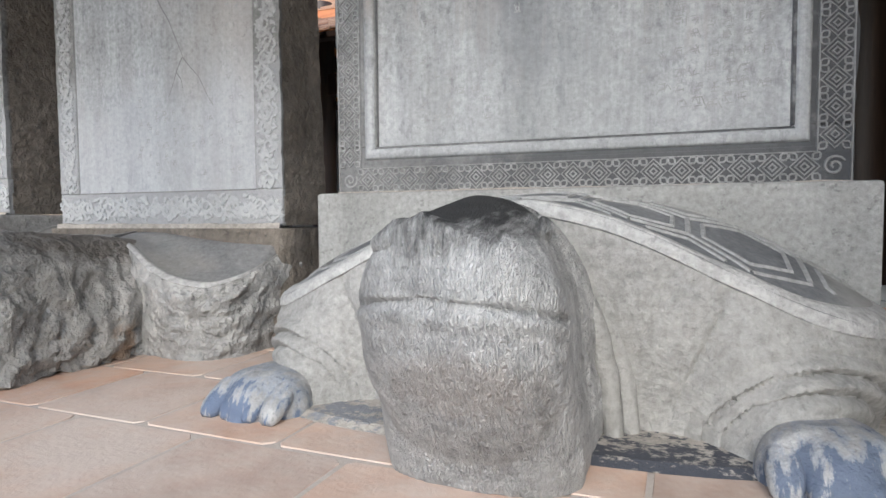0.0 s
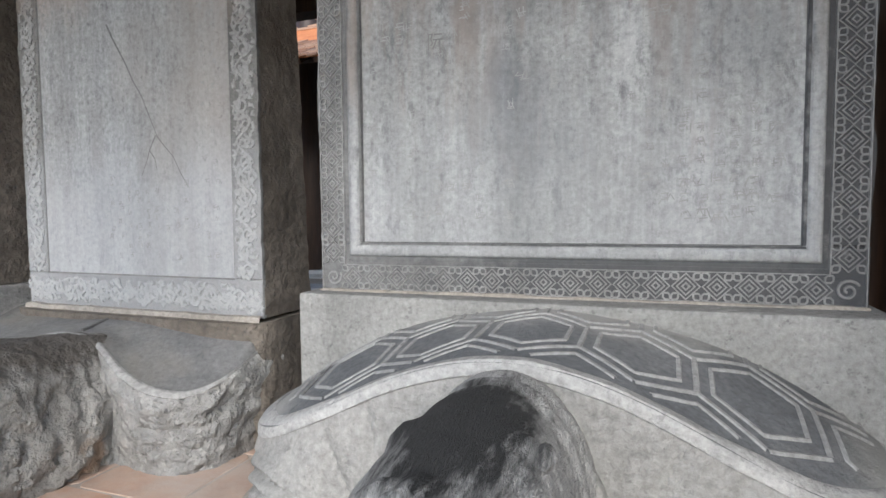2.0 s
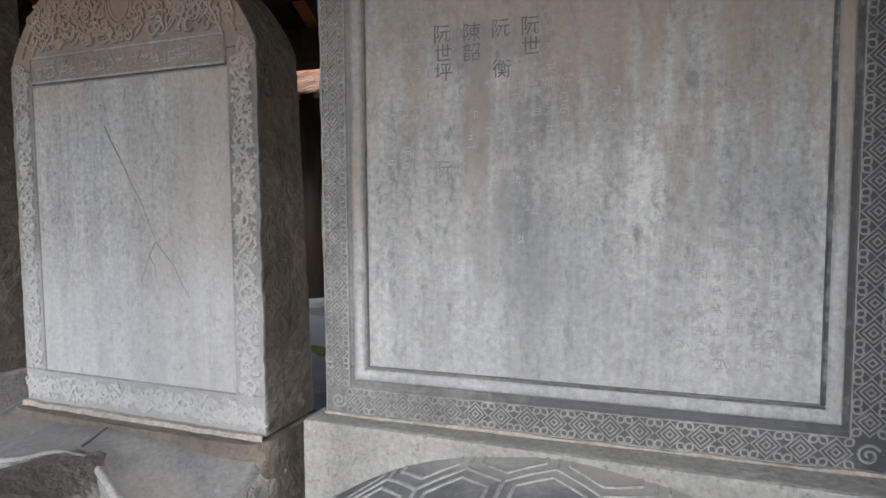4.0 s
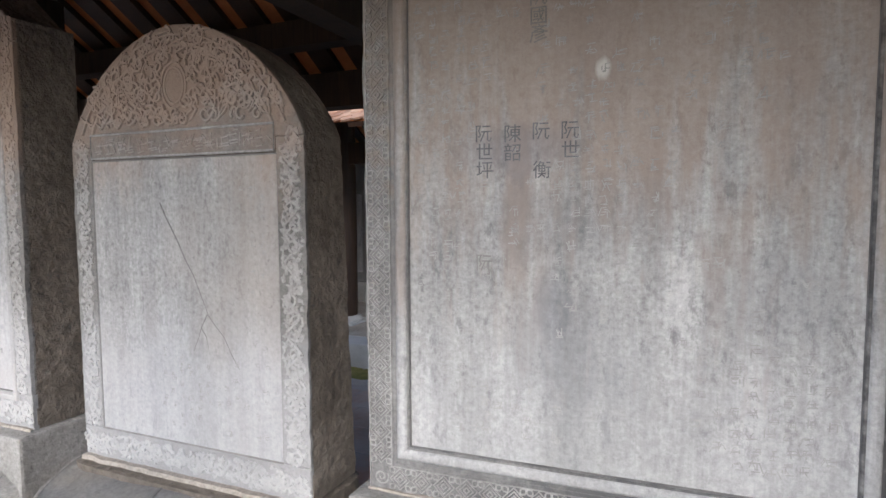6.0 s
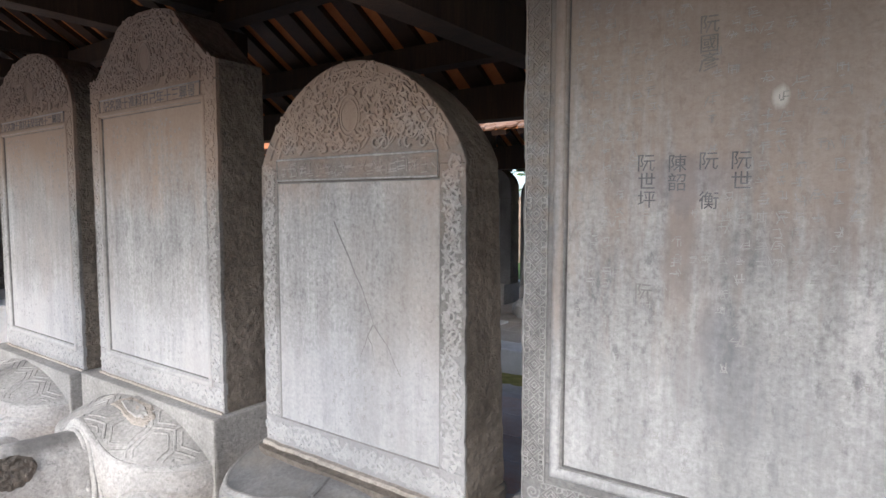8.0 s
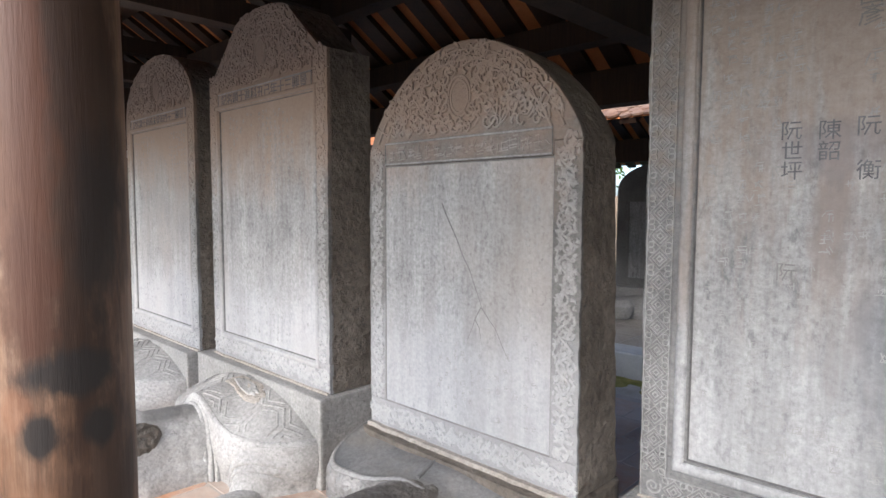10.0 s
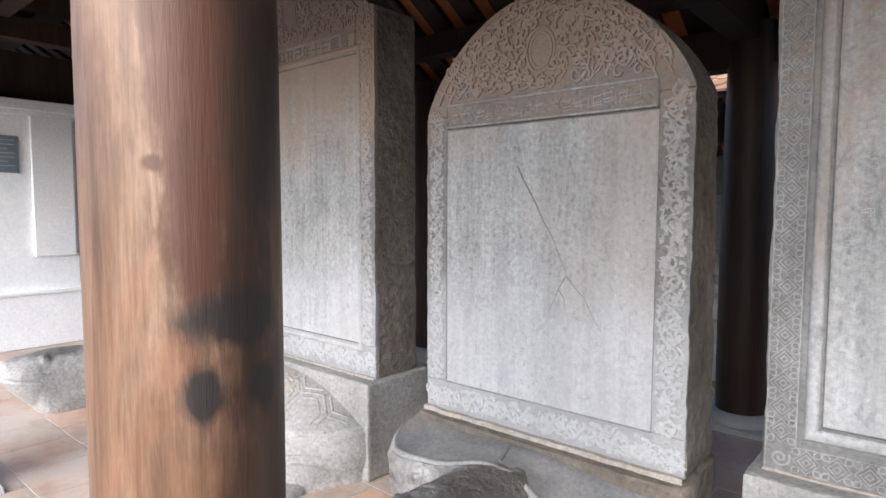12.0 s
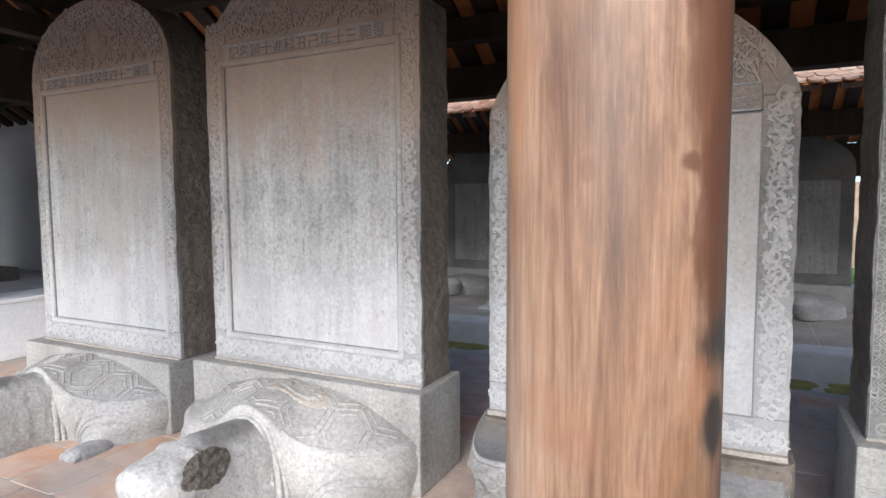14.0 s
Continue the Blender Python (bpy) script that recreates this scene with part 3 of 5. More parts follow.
for x in (-6.2, -3.93, -1.54, 0.82):
    tie = thing("tie_beam", (x, 0, 0), label="dark timber tie beam with a carved bracket", category="beam", group="tie beams")
    s = Shape()
    if x < -3:
        s.beam((0, 1.0, 2.60), (0, 2.75, 2.60), 0.14, 0.16)
    else:
        s.beam((0, 0.35, 2.25), (0, 3.45, 2.25), 0.14, 0.2)
    part("beam", s, BEAM, tie)
    s = Shape()
    s.beam((0, 1.25, 2.84), (0, 2.5, 2.84), 0.12, 0.14)
    part("upper_beam", s, BEAM, tie)
    s = Shape()
    s.box(-0.06, 0.06, 1.8, 1.92, 2.35 if x > -3 else 2.68, 3.24)
    part("king_post", s, BEAM, tie)


# ---- stelae ----
def arc_outline(w, h, shoulder, kind, power=1.0, chip=0.006, n=26):
    """Half-width outline of a stele, from bottom left round to the top and down, counter-clockwise seen from the front."""
    hw = w / 2
    pts = []
    if kind == "round":
        for i in range(n + 1):
            a = math.pi * i / n
            pts.append((hw * math.cos(a), shoulder + (h - shoulder) * max(0.0, math.sin(a)) ** power))
    elif kind == "pointed":
        half = []
        n = 60
        for i in range(n // 2 + 1):
            v = math.sin(i / (n // 2) * math.pi / 2)
            if v < 0.1:
                x = hw * (1 - 0.13 * (v / 0.1) ** 0.5)
            elif v < 0.78:
                x = hw * (0.87 - 0.57 * (v - 0.1))
            else:
                x = hw * 0.4824 * max(0.0, 1 - ((v - 0.78) / 0.22) ** 2) ** 0.6
            z = shoulder + (h - shoulder) * v
            half.append((x, z))
        pts = half + [(-x, z) for x, z in half[-2::-1]]
    else:
        pts = [(hw, h), (-hw, h)]
    right = [(hw + (noise.noise(Vector((w, 3, z * 9))) + 0.6 * noise.noise(Vector((w, 5, z * 31)))) * chip, z) for z in np.linspace(0.0, pts[0][1], 90)[:-1]]
    left = [(-hw + (noise.noise(Vector((w, 8, z * 9))) + 0.6 * noise.noise(Vector((w, 2, z * 31)))) * chip, z) for z in np.linspace(pts[-1][1], 0.0, 90)[1:]]
    return [(float(x), float(z)) for x, z in right + pts + left]


def rect(x0, x1, z0, z1):
    return [(x0, z0), (x1, z0), (x1, z1), (x0, z1)]


def spiral(x, z, r, turns, a0, sgn, n=14):
    return [(x + r * (1 - 0.85 * i / n) * math.cos(a0 + sgn * turns * 6.283 * i / n), z + r * (1 - 0.85 * i / n) * math.sin(a0 + sgn * turns * 6.283 * i / n)) for i in range(n + 1)]


def lattice(s, x, z, p, y, h):
    """One carved lozenge within a lozenge, with a flower at its heart and petals to the corners."""
    for k, wd in ((0.48, 0.075), (0.31, 0.085), (0.13, 0.10)):
        a = p * k
        s.ribbon([(x + a, z), (x, z + a), (x - a, z), (x, z - a)], p * wd, y, h, closed=True)
    for k in range(4):
        t = k * math.pi / 2 + math.pi / 4
        c, d = math.cos(t), math.sin(t)
        for o in (-0.12, 0.12):
            s.ribbon([(x + p * ((0.37 + 0.33 * g) * c - o * f * d), z + p * ((0.37 + 0.33 * g) * d + o * f * c)) for g, f in ((0, 0.1), (0.35, 1), (0.65, 1), (1, 0.1))], p * 0.085, y, h * 0.9)


def vine(s, along, length, width, y, h, upright, rng):
    """A running scroll of curls and leaves between two ends."""
    n = max(2, round(length / (width * 0.6)))
    step = length / n

    def at(u, v):
        return (along[0] + v, along[1] + u) if upright else (along[0] + u, along[1] + v)

    stem = [at(length * i / (n * 6), width * 0.26 * math.sin(math.pi * i / 6)) for i in range(n * 6 + 1)]
    s.ribbon(stem, width * 0.13, y, h)
    for i in range(n):
        sg = 1 if i % 2 else -1
        c = at((i + 0.5) * step, -sg * width * 0.08)
        s.ribbon(spiral(*c, width * 0.30, 1.3, rng.uniform(0, 6.28), sg), width * 0.13, y, h)
        for _ in range(20):
            u, v = (i + rng.random()) * step, rng.uniform(-0.44, 0.44) * width
            a = rng.uniform(0, 6.28)
            l = width * rng.uniform(0.10, 0.2)
            bend = rng.choice((-0.9, 0.9))
            line = [(u, v), (u + l * math.cos(a), v + l * math.sin(a)), (u + l * (math.cos(a) + 0.7 * math.cos(a + bend)), v + l * (math.sin(a) + 0.7 * math.sin(a + bend)))]
            if all(abs(q[1]) < 0.48 * width and 0 < q[0] < length for q in line):
                s.ribbon([at(*q) for q in line], width * 0.22, y, h, True)


def inside(p, poly):
    x, z, c = p[0], p[1], False
    for (x0, z0), (x1, z1) in zip(poly, poly[1:] + poly[:1]):
        if (z0 > z) != (z1 > z) and x < (x1 - x0) * (z - z0) / (z1 - z0) + x0:
            c = not c
    return c


def glyph(s, x, z, size, y, h, rng):
    """A worn, unreadable character: a few plain bars of its size."""
    bar = size * 0.085
    for k in range(rng.randint(3, 5)):
        xx, zz = x + size * (rng.random() - 0.5) * 0.4, z + size * (rng.random() - 0.5) * 0.9
        l = size * rng.uniform(0.12, 0.34)
        s.ribbon([(xx - l, zz), (xx + l, zz + size * 0.05)], bar, y, h)
    for k in range(rng.randint(2, 4)):
        xx, zz = x + size * (rng.random() - 0.5) * 0.8, z + size * (rng.random() - 0.5) * 0.4
        l = size * rng.uniform(0.12, 0.36)
        lean = size * rng.choice((0.0, 0.0, -0.25, 0.25))
        s.ribbon([(xx - lean, zz - l), (xx, zz + l)], bar, y, h)


def lettering(name, text, size, at, parent, mat, depth=0.0006):
    """Characters in the built-in font as one mesh, in the x-z plane, facing -y, centred at at."""
    cu = bpy.data.curves.new(name, "FONT")
    cu.body, cu.size, cu.extrude, cu.align_x, cu.align_y, cu.resolution_u = text, size, depth, "CENTER", "CENTER", 1
    tmp = bpy.data.objects.new(name, cu)
    scene.collection.objects.link(tmp)
    bpy.context.view_layer.update()
    me = bpy.data.meshes.new_from_object(tmp.evaluated_get(bpy.context.evaluated_depsgraph_get()))
    bpy.data.objects.remove(tmp)
    me.transform(Matrix.Rotation(radians(90), 4, "X"))
    me.materials.clear()
    me.materials.append(mat)
    ob = new(name, me)
    ob.location = at
    ob.parent = parent
    return ob


def disc_shape(r, zc):
    """A shallow oval boss."""
    s = Shape()
    s.add([(r * 0.68 * k * math.cos(a * math.pi / 16), 0.002 - 0.007 * (1 - k * k), zc + r * 0.94 * k * math.sin(a * math.pi / 16)) for k in (1.0, 0.8, 0.55, 0.25) for a in range(32)],
          [(q * 32 + i, q * 32 + (i + 1) % 32, q * 32 + 32 + (i + 1) % 32, q * 32 + 32 + i) for q in range(3) for i in range(32)] + [tuple(range(96, 128))])
    return s


def stele(at, rz, w, h, shoulder, kind, field, thick, label, style, seed, face=STELE, far=False):
    """A carved stone slab. field: x0, x1, z0, z1 of the sunk text field; the border stands proud round it."""
    rng = random.Random(seed)
    top = thing("stele", at, rz, label, "stele", "stelae on tortoises")
    out = arc_outline(w, h, shoulder, kind, style.get("power", 1.0), style.get("chip", 0.006))
    sunk = style.get("sunk", 0.008)
    s = Shape()
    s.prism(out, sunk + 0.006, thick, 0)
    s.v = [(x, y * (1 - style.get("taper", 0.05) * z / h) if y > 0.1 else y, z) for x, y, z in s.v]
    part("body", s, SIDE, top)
    x0, x1, z0, z1 = field
    hw = w / 2
    band = z1 + (0.10 if style["band"] else 0.0)
    # sunk field
    s = Shape()
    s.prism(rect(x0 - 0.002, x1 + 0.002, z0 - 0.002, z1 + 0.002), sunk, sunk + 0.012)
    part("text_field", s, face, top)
    # proud border: sides, foot and head
    sd = Shape()
    cut = 0.0015
    leftside = [p for p in out if p[0] < 0 and p[1] <= min(shoulder, band)]
    rightside = [p for p in out if p[0] > 0 and p[1] <= min(shoulder, band)]
    zt = min(shoulder, band)
    sd.prism([(rightside[0][0], z0), *[p for p in rightside if p[1] > z0], (x1, zt), (x1, z0)][::1], 0.0, sunk + 0.012, 0.003)
    sd.prism([(x0, z0), (x0, zt), *[p for p in leftside if p[1] > z0], (leftside[-1][0], z0)], 0.0, sunk + 0.012, 0.003)
    sd.prism(rect(-hw, hw, 0.0, z0 - cut), 0.0, sunk + 0.012, 0.003)
    head = [p for p in out if p[1] >= zt]
    if len(head) > 4:
        sd.prism([(hw - 0.0005, zt + cut), *head, (-hw + 0.0005, zt + cut)], 0.0, sunk + 0.012, 0.003)
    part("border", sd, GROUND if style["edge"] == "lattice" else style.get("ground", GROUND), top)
    if far:
        return top
    # mouldings round the field: a dark channel, a rounded bead and a step down to the field
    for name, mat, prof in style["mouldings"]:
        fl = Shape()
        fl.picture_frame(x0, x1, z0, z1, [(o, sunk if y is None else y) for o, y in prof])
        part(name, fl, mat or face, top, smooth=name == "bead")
    # carving on the border
    cv = Shape()
    bw = style["bw"]
    if style["edge"] == "lattice":
        p = bw * 0.80
        n = round((w - 0.02) / p)
        for i in range(n):
            if 0 < i < n - 1:
                lattice(cv, -hw + (i + 0.5) * w / n, bw * 0.5, p, 0.001, 0.005)
        m = round((h - bw) / p)
        for o in (0.006, bw - 0.006):
            cv.ribbon([(-hw + o, h), (-hw + o, o), (hw - o, o), (hw - o, h)], 0.006, 0.001, 0.005)
        for sx in (-1, 1):
            cv.ribbon(spiral(sx * (hw - bw * 0.5), bw * 0.5, bw * 0.3, 1.6, 0.5, sx, 24), bw * 0.09, 0.001, 0.005)
            for i in range(m):
                lattice(cv, sx * (hw - bw * 0.5), bw + (i + 0.5) * (h - bw) / m, p, 0.001, 0.005)
    else:
        vine(cv, (-hw, z0 * 0.5), w, z0 * 0.8, 0.001, 0.005, False, rng)
        for sx in (-1, 1):
            xe = (hw + (x1 if sx > 0 else -x0)) / 2
            vine(cv, (sx * xe, z0), shoulder - z0 + 0.03, (hw - (x1 if sx > 0 else -x0)) * 0.86, 0.001, 0.005, True, rng)
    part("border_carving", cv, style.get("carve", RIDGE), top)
    if style["band"]:
        bd = Shape()
        bd.prism(rect(x0, x1, z1 + 0.012, z1 + 0.095), -0.002, 0.01, 0.002)
        plate = part("title_band", bd, style.get("band_mat", face), top)
        bd = Shape()
        bd.ribbon(rect(x0 + 0.004, x1 - 0.004, z1 + 0.012, z1 + 0.098), 0.009, -0.001, 0.005, closed=True)
        part("band_fillet", bd, RIDGE, top)
        if style.get("title"):
            n = len(style["title"])
            for i, ch in enumerate(style["title"]):
                lettering("title_character", ch, 0.072, (x0 + 0.04 + (i + 0.5) * (x1 - x0 - 0.08) / n, -0.003, z1 + 0.053), plate, INK)
        else:
            n = style.get("count", 13)
            for i in range(n):
                g = Shape()
                glyph(g, x0 + 0.03 + (i + 0.5) * (x1 - x0 - 0.06) / n, z1 + 0.054, 0.065, -0.0005, 0.004, rng)
                part("title_character", g, style.get("glyph", INK), plate)
        # tympanum: a sun disc with flames, clouds and scrolls
        ty = Shape()
        zc = z1 + 0.10 + (h - z1 - 0.10) * 0.42
        r = (h - z1 - 0.1) * 0.22
        for k in (1.0, 0.78):
            ty.ribbon([(r * 0.72 * k * math.cos(a * math.pi / 12), zc + r * k * math.sin(a * math.pi / 12)) for a in range(24)], 0.010, 0.001, 0.006, closed=True)
        part("sun_disc", disc_shape(r, zc), GROUND_MID, top, smooth=True)
        edge = [p for p in out if p[1] > z1 + 0.10]
        for k, wd in ((0.90, 0.008), (0.80, 0.014)):
            ty.ribbon([(p[0] * k, z1 + 0.1 + (p[1] - z1 - 0.1) * k) for p in edge], wd, 0.001, 0.008)
        inner = [(p[0] * 0.97, z1 + 0.115 + (p[1] - z1 - 0.1) * 0.96) for p in edge] + [(-x1 * 0.95, z1 + 0.115), (x1 * 0.95, z1 + 0.115)]
        for i in range(720):
            x, z = rng.uniform(-hw, hw), rng.uniform(z1 + 0.12, h - 0.02)
            if not inside((x, z), inner) or (x / (r * 0.85)) ** 2 + ((z - zc) / (r * 1.15)) ** 2 < 1:
                continue
            q = rng.random()
            if q < 0.42:
                line = spiral(x, z, rng.uniform(0.016, 0.034), rng.uniform(0.7, 1.3), rng.uniform(0, 6.28), rng.choice((-1, 1)), 10)
                taper = False
            else:
                a = math.atan2(z - zc, x) + rng.uniform(-0.8, 0.8)
                l = rng.uniform(0.03, 0.07)
                line = [(x + l * t * math.cos(a + 0.9 * math.sin(5 * t)), z + l * t * math.sin(a + 0.9 * math.sin(5 * t))) for t in (0, 0.25, 0.5, 0.75, 1)]
                taper = True
            if all(inside(p, inner) for p in line):
                ty.ribbon(line, 0.020 if taper else 0.012, 0.001, 0.009, taper)
        part("tympanum_carving", ty, style.get("carve", RIDGE), top)
    # worn columns of characters
    tx = Shape()
    pitch, tall = style.get("pitch", 0.042), style.get("tall", 1.0)
    for i in range(int((x1 - x0 - 0.05) / pitch)):
        x = x0 + 0.035 + i * pitch
        z = z1 - 0.05
        while z > z0 + 0.05:
            if noise.noise(Vector((x * 3 + seed, 0, z * 1.6))) + rng.random() * 0.9 > 0.55:
                glyph(tx, x + rng.uniform(-0.006, 0.006), z + rng.uniform(-0.008, 0.008), rng.uniform(0.020, 0.028) * tall, sunk + 0.0002, 0.0008, rng)
            z -= 0.031 * tall
    ob = part("worn_inscription", tx, FAINT, top, "worn columns of unreadable engraved characters")
    ob["kind"] = "stuff"
    return top


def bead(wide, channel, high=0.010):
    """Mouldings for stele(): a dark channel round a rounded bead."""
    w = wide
    return [("channel", GROOVE_DARK, [(w + channel, -0.001), (w + channel * 0.8, 0.0035), (w + 0.002, 0.0035), (w, 0.002)]),
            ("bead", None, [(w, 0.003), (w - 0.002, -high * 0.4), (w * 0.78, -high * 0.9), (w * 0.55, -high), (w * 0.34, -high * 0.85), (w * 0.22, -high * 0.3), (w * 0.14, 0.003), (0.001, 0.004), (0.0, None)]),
            ("groove", GROOVE_DARK, [(0.0005, 0.002), (-0.001, None)])]


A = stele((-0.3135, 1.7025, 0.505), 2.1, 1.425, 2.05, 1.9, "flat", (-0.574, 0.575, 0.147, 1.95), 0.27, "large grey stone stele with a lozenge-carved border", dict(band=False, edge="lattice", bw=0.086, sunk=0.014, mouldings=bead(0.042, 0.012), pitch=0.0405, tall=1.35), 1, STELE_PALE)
B = stele((-1.773, 1.665, 0.405), 0.0, 1.07, 1.60, 1.20, "round", (-0.43, 0.425, 0.125, 1.145), 0.27, "round-topped grey stele, cracked, with scroll-carved border", dict(band=True, edge="vine", bw=0.1, sunk=0.004, chip=0.006, mouldings=[("groove", GROOVE_GREY, [(0.004, -0.0005), (-0.001, 0.0035)])], ground=GROUND_MID, carve=WORN, glyph=WORN, band_mat=GROUND_MID, count=15, power=1.5, taper=0.3), 2)
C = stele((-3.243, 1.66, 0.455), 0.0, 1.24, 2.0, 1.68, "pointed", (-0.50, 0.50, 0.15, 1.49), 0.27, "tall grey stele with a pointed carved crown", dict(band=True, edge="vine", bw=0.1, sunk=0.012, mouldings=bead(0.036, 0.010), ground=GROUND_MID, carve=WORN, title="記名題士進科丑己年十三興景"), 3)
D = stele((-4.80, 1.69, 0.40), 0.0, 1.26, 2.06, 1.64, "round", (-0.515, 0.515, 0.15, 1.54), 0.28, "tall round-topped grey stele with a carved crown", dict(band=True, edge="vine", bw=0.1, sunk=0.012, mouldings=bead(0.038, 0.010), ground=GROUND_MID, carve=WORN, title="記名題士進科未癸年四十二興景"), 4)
# names still legible on the large stele, the crack across its neighbour
for text, x, z in (("阮", -0.659, 1.579), ("世", -0.656, 1.527), ("坪", -0.655, 1.477), ("陳", -0.576, 1.575), ("韶", -0.575, 1.523), ("阮", -0.497, 1.579), ("衡", -0.493, 1.474), ("阮", -0.419, 1.578), ("世", -0.417, 1.525), ("阮", -0.657, 1.216), ("阮", -0.506, 1.934), ("國", -0.505, 1.884), ("彥", -0.504, 1.836)):
    lettering("character", text, 0.052, ((x + 0.3135), 0.0132, z - 0.505), A, INK if z < 1.6 and z > 1.4 else FAINT_INK)
for line, wd in (([(-0.11, 1.0), (-0.085, 0.95), (-0.03, 0.86), (0.0, 0.80), (0.04, 0.745), (0.065, 0.69), (0.085, 0.65), (0.10, 0.61)], 0.009), ([(0.10, 0.61), (0.13, 0.575), (0.17, 0.535), (0.2, 0.48), (0.23, 0.43)], 0.005), ([(0.10, 0.61), (0.07, 0.56), (0.055, 0.53), (0.03, 0.475)], 0.006), ([(0.07, 0.56), (0.09, 0.53), (0.10, 0.49)], 0.005)):
    s = Shape()
    s.ribbon([(x + 0.014 + random.uniform(-0.004, 0.004), z - 0.008) for x, z in line], wd, 0.0045, 0.0012, True)
    part("crack", s, CRACK, B)
for ob, w in ((A, 1.425), (B, 1.07), (C, 1.24), (D, 1.26)):
    s = Shape()
    big = 1.6 if ob is B else 1.0
    line = [(-w / 2 + i * w / 40, big * (-0.010 - 0.006 + 0.006 * noise.noise(Vector((i * 0.31, w, 0)))), 0.006 + 0.005 * noise.noise(Vector((i * 0.37, w, 4)))) for i in range(41)]
    n = len(line)
    s.add([(x, y, -0.002 if big == 1 else -0.024) for x, y, z in line] + [(x, y + 0.004, z) for x, y, z in line] + [(x, 0.03, z + 0.002) for x, y, z in line], [(k * n + i, k * n + i + 1, (k + 1) * n + i + 1, (k + 1) * n + i) for k in (0, 1) for i in range(n - 1)])
    part("mortar_bed", s, MORTAR, ob)
stele((-8.86, 2.5, 0.62), 0.0, 1.12, 1.38, 1.2, "round", (-0.44, 0.44, 0.12, 1.1), 0.28, "grey stele in shade behind the white wall", dict(band=False, edge="vine", bw=0.1, mouldings=[], ground=GROUND_MID, power=0.6), 12, far=True)
pl = thing("plinth", (-8.86, 2.5, 0.48), label="dark stone base under the stele in the side room", category="plinth")
q = Shape()
q.slab(-0.68, 0.68, -0.4, 0.5, 0, 0.14, 0.02)
part("base", q, SIDE, pl)
for x, h, k in ((-3.67, 1.65, "round"), (-4.91, 1.75, "round"), (-2.62, 1.6, "round"), (-1.66, 1.5, "round"), (-0.75, 1.7, "round"), (-6.15, 1.7, "round")):
    stele((x, 7.55, 0.30), 0.0, 1.08 if x < -3 else 0.98, h, h - 0.35, k, (-0.36, 0.36, 0.12, h - 0.5), 0.25, "dark weathered stele in the shade of the opposite pavilion", dict(band=False, edge="vine", bw=0.1, mouldings=[], ground=GROUND_MID), 9, far=True)
    pl = thing("plinth", (x, 7.55, 0), label="grey stone base under a far stele", category="plinth")
    q = Shape()
    q.slab(-0.5, 0.5, -0.1, 0.4, 0, 0.3, 0.02)
    q.lathe(0, -0.35, [(0.42, 0.0), (0.40, 0.12), (0.3, 0.2), (0.1, 0.24)], 24)
    q.lathe(0, -0.85, [(0.1, 0.02), (0.14, 0.1), (0.14, 0.18), (0.08, 0.25)], 18)
    part("base", q, SHELL_GREY, pl, smooth=True)


# ---- tortoises ----
def sgn_pow(v, p):
    return math.copysign(abs(v) ** p, v)


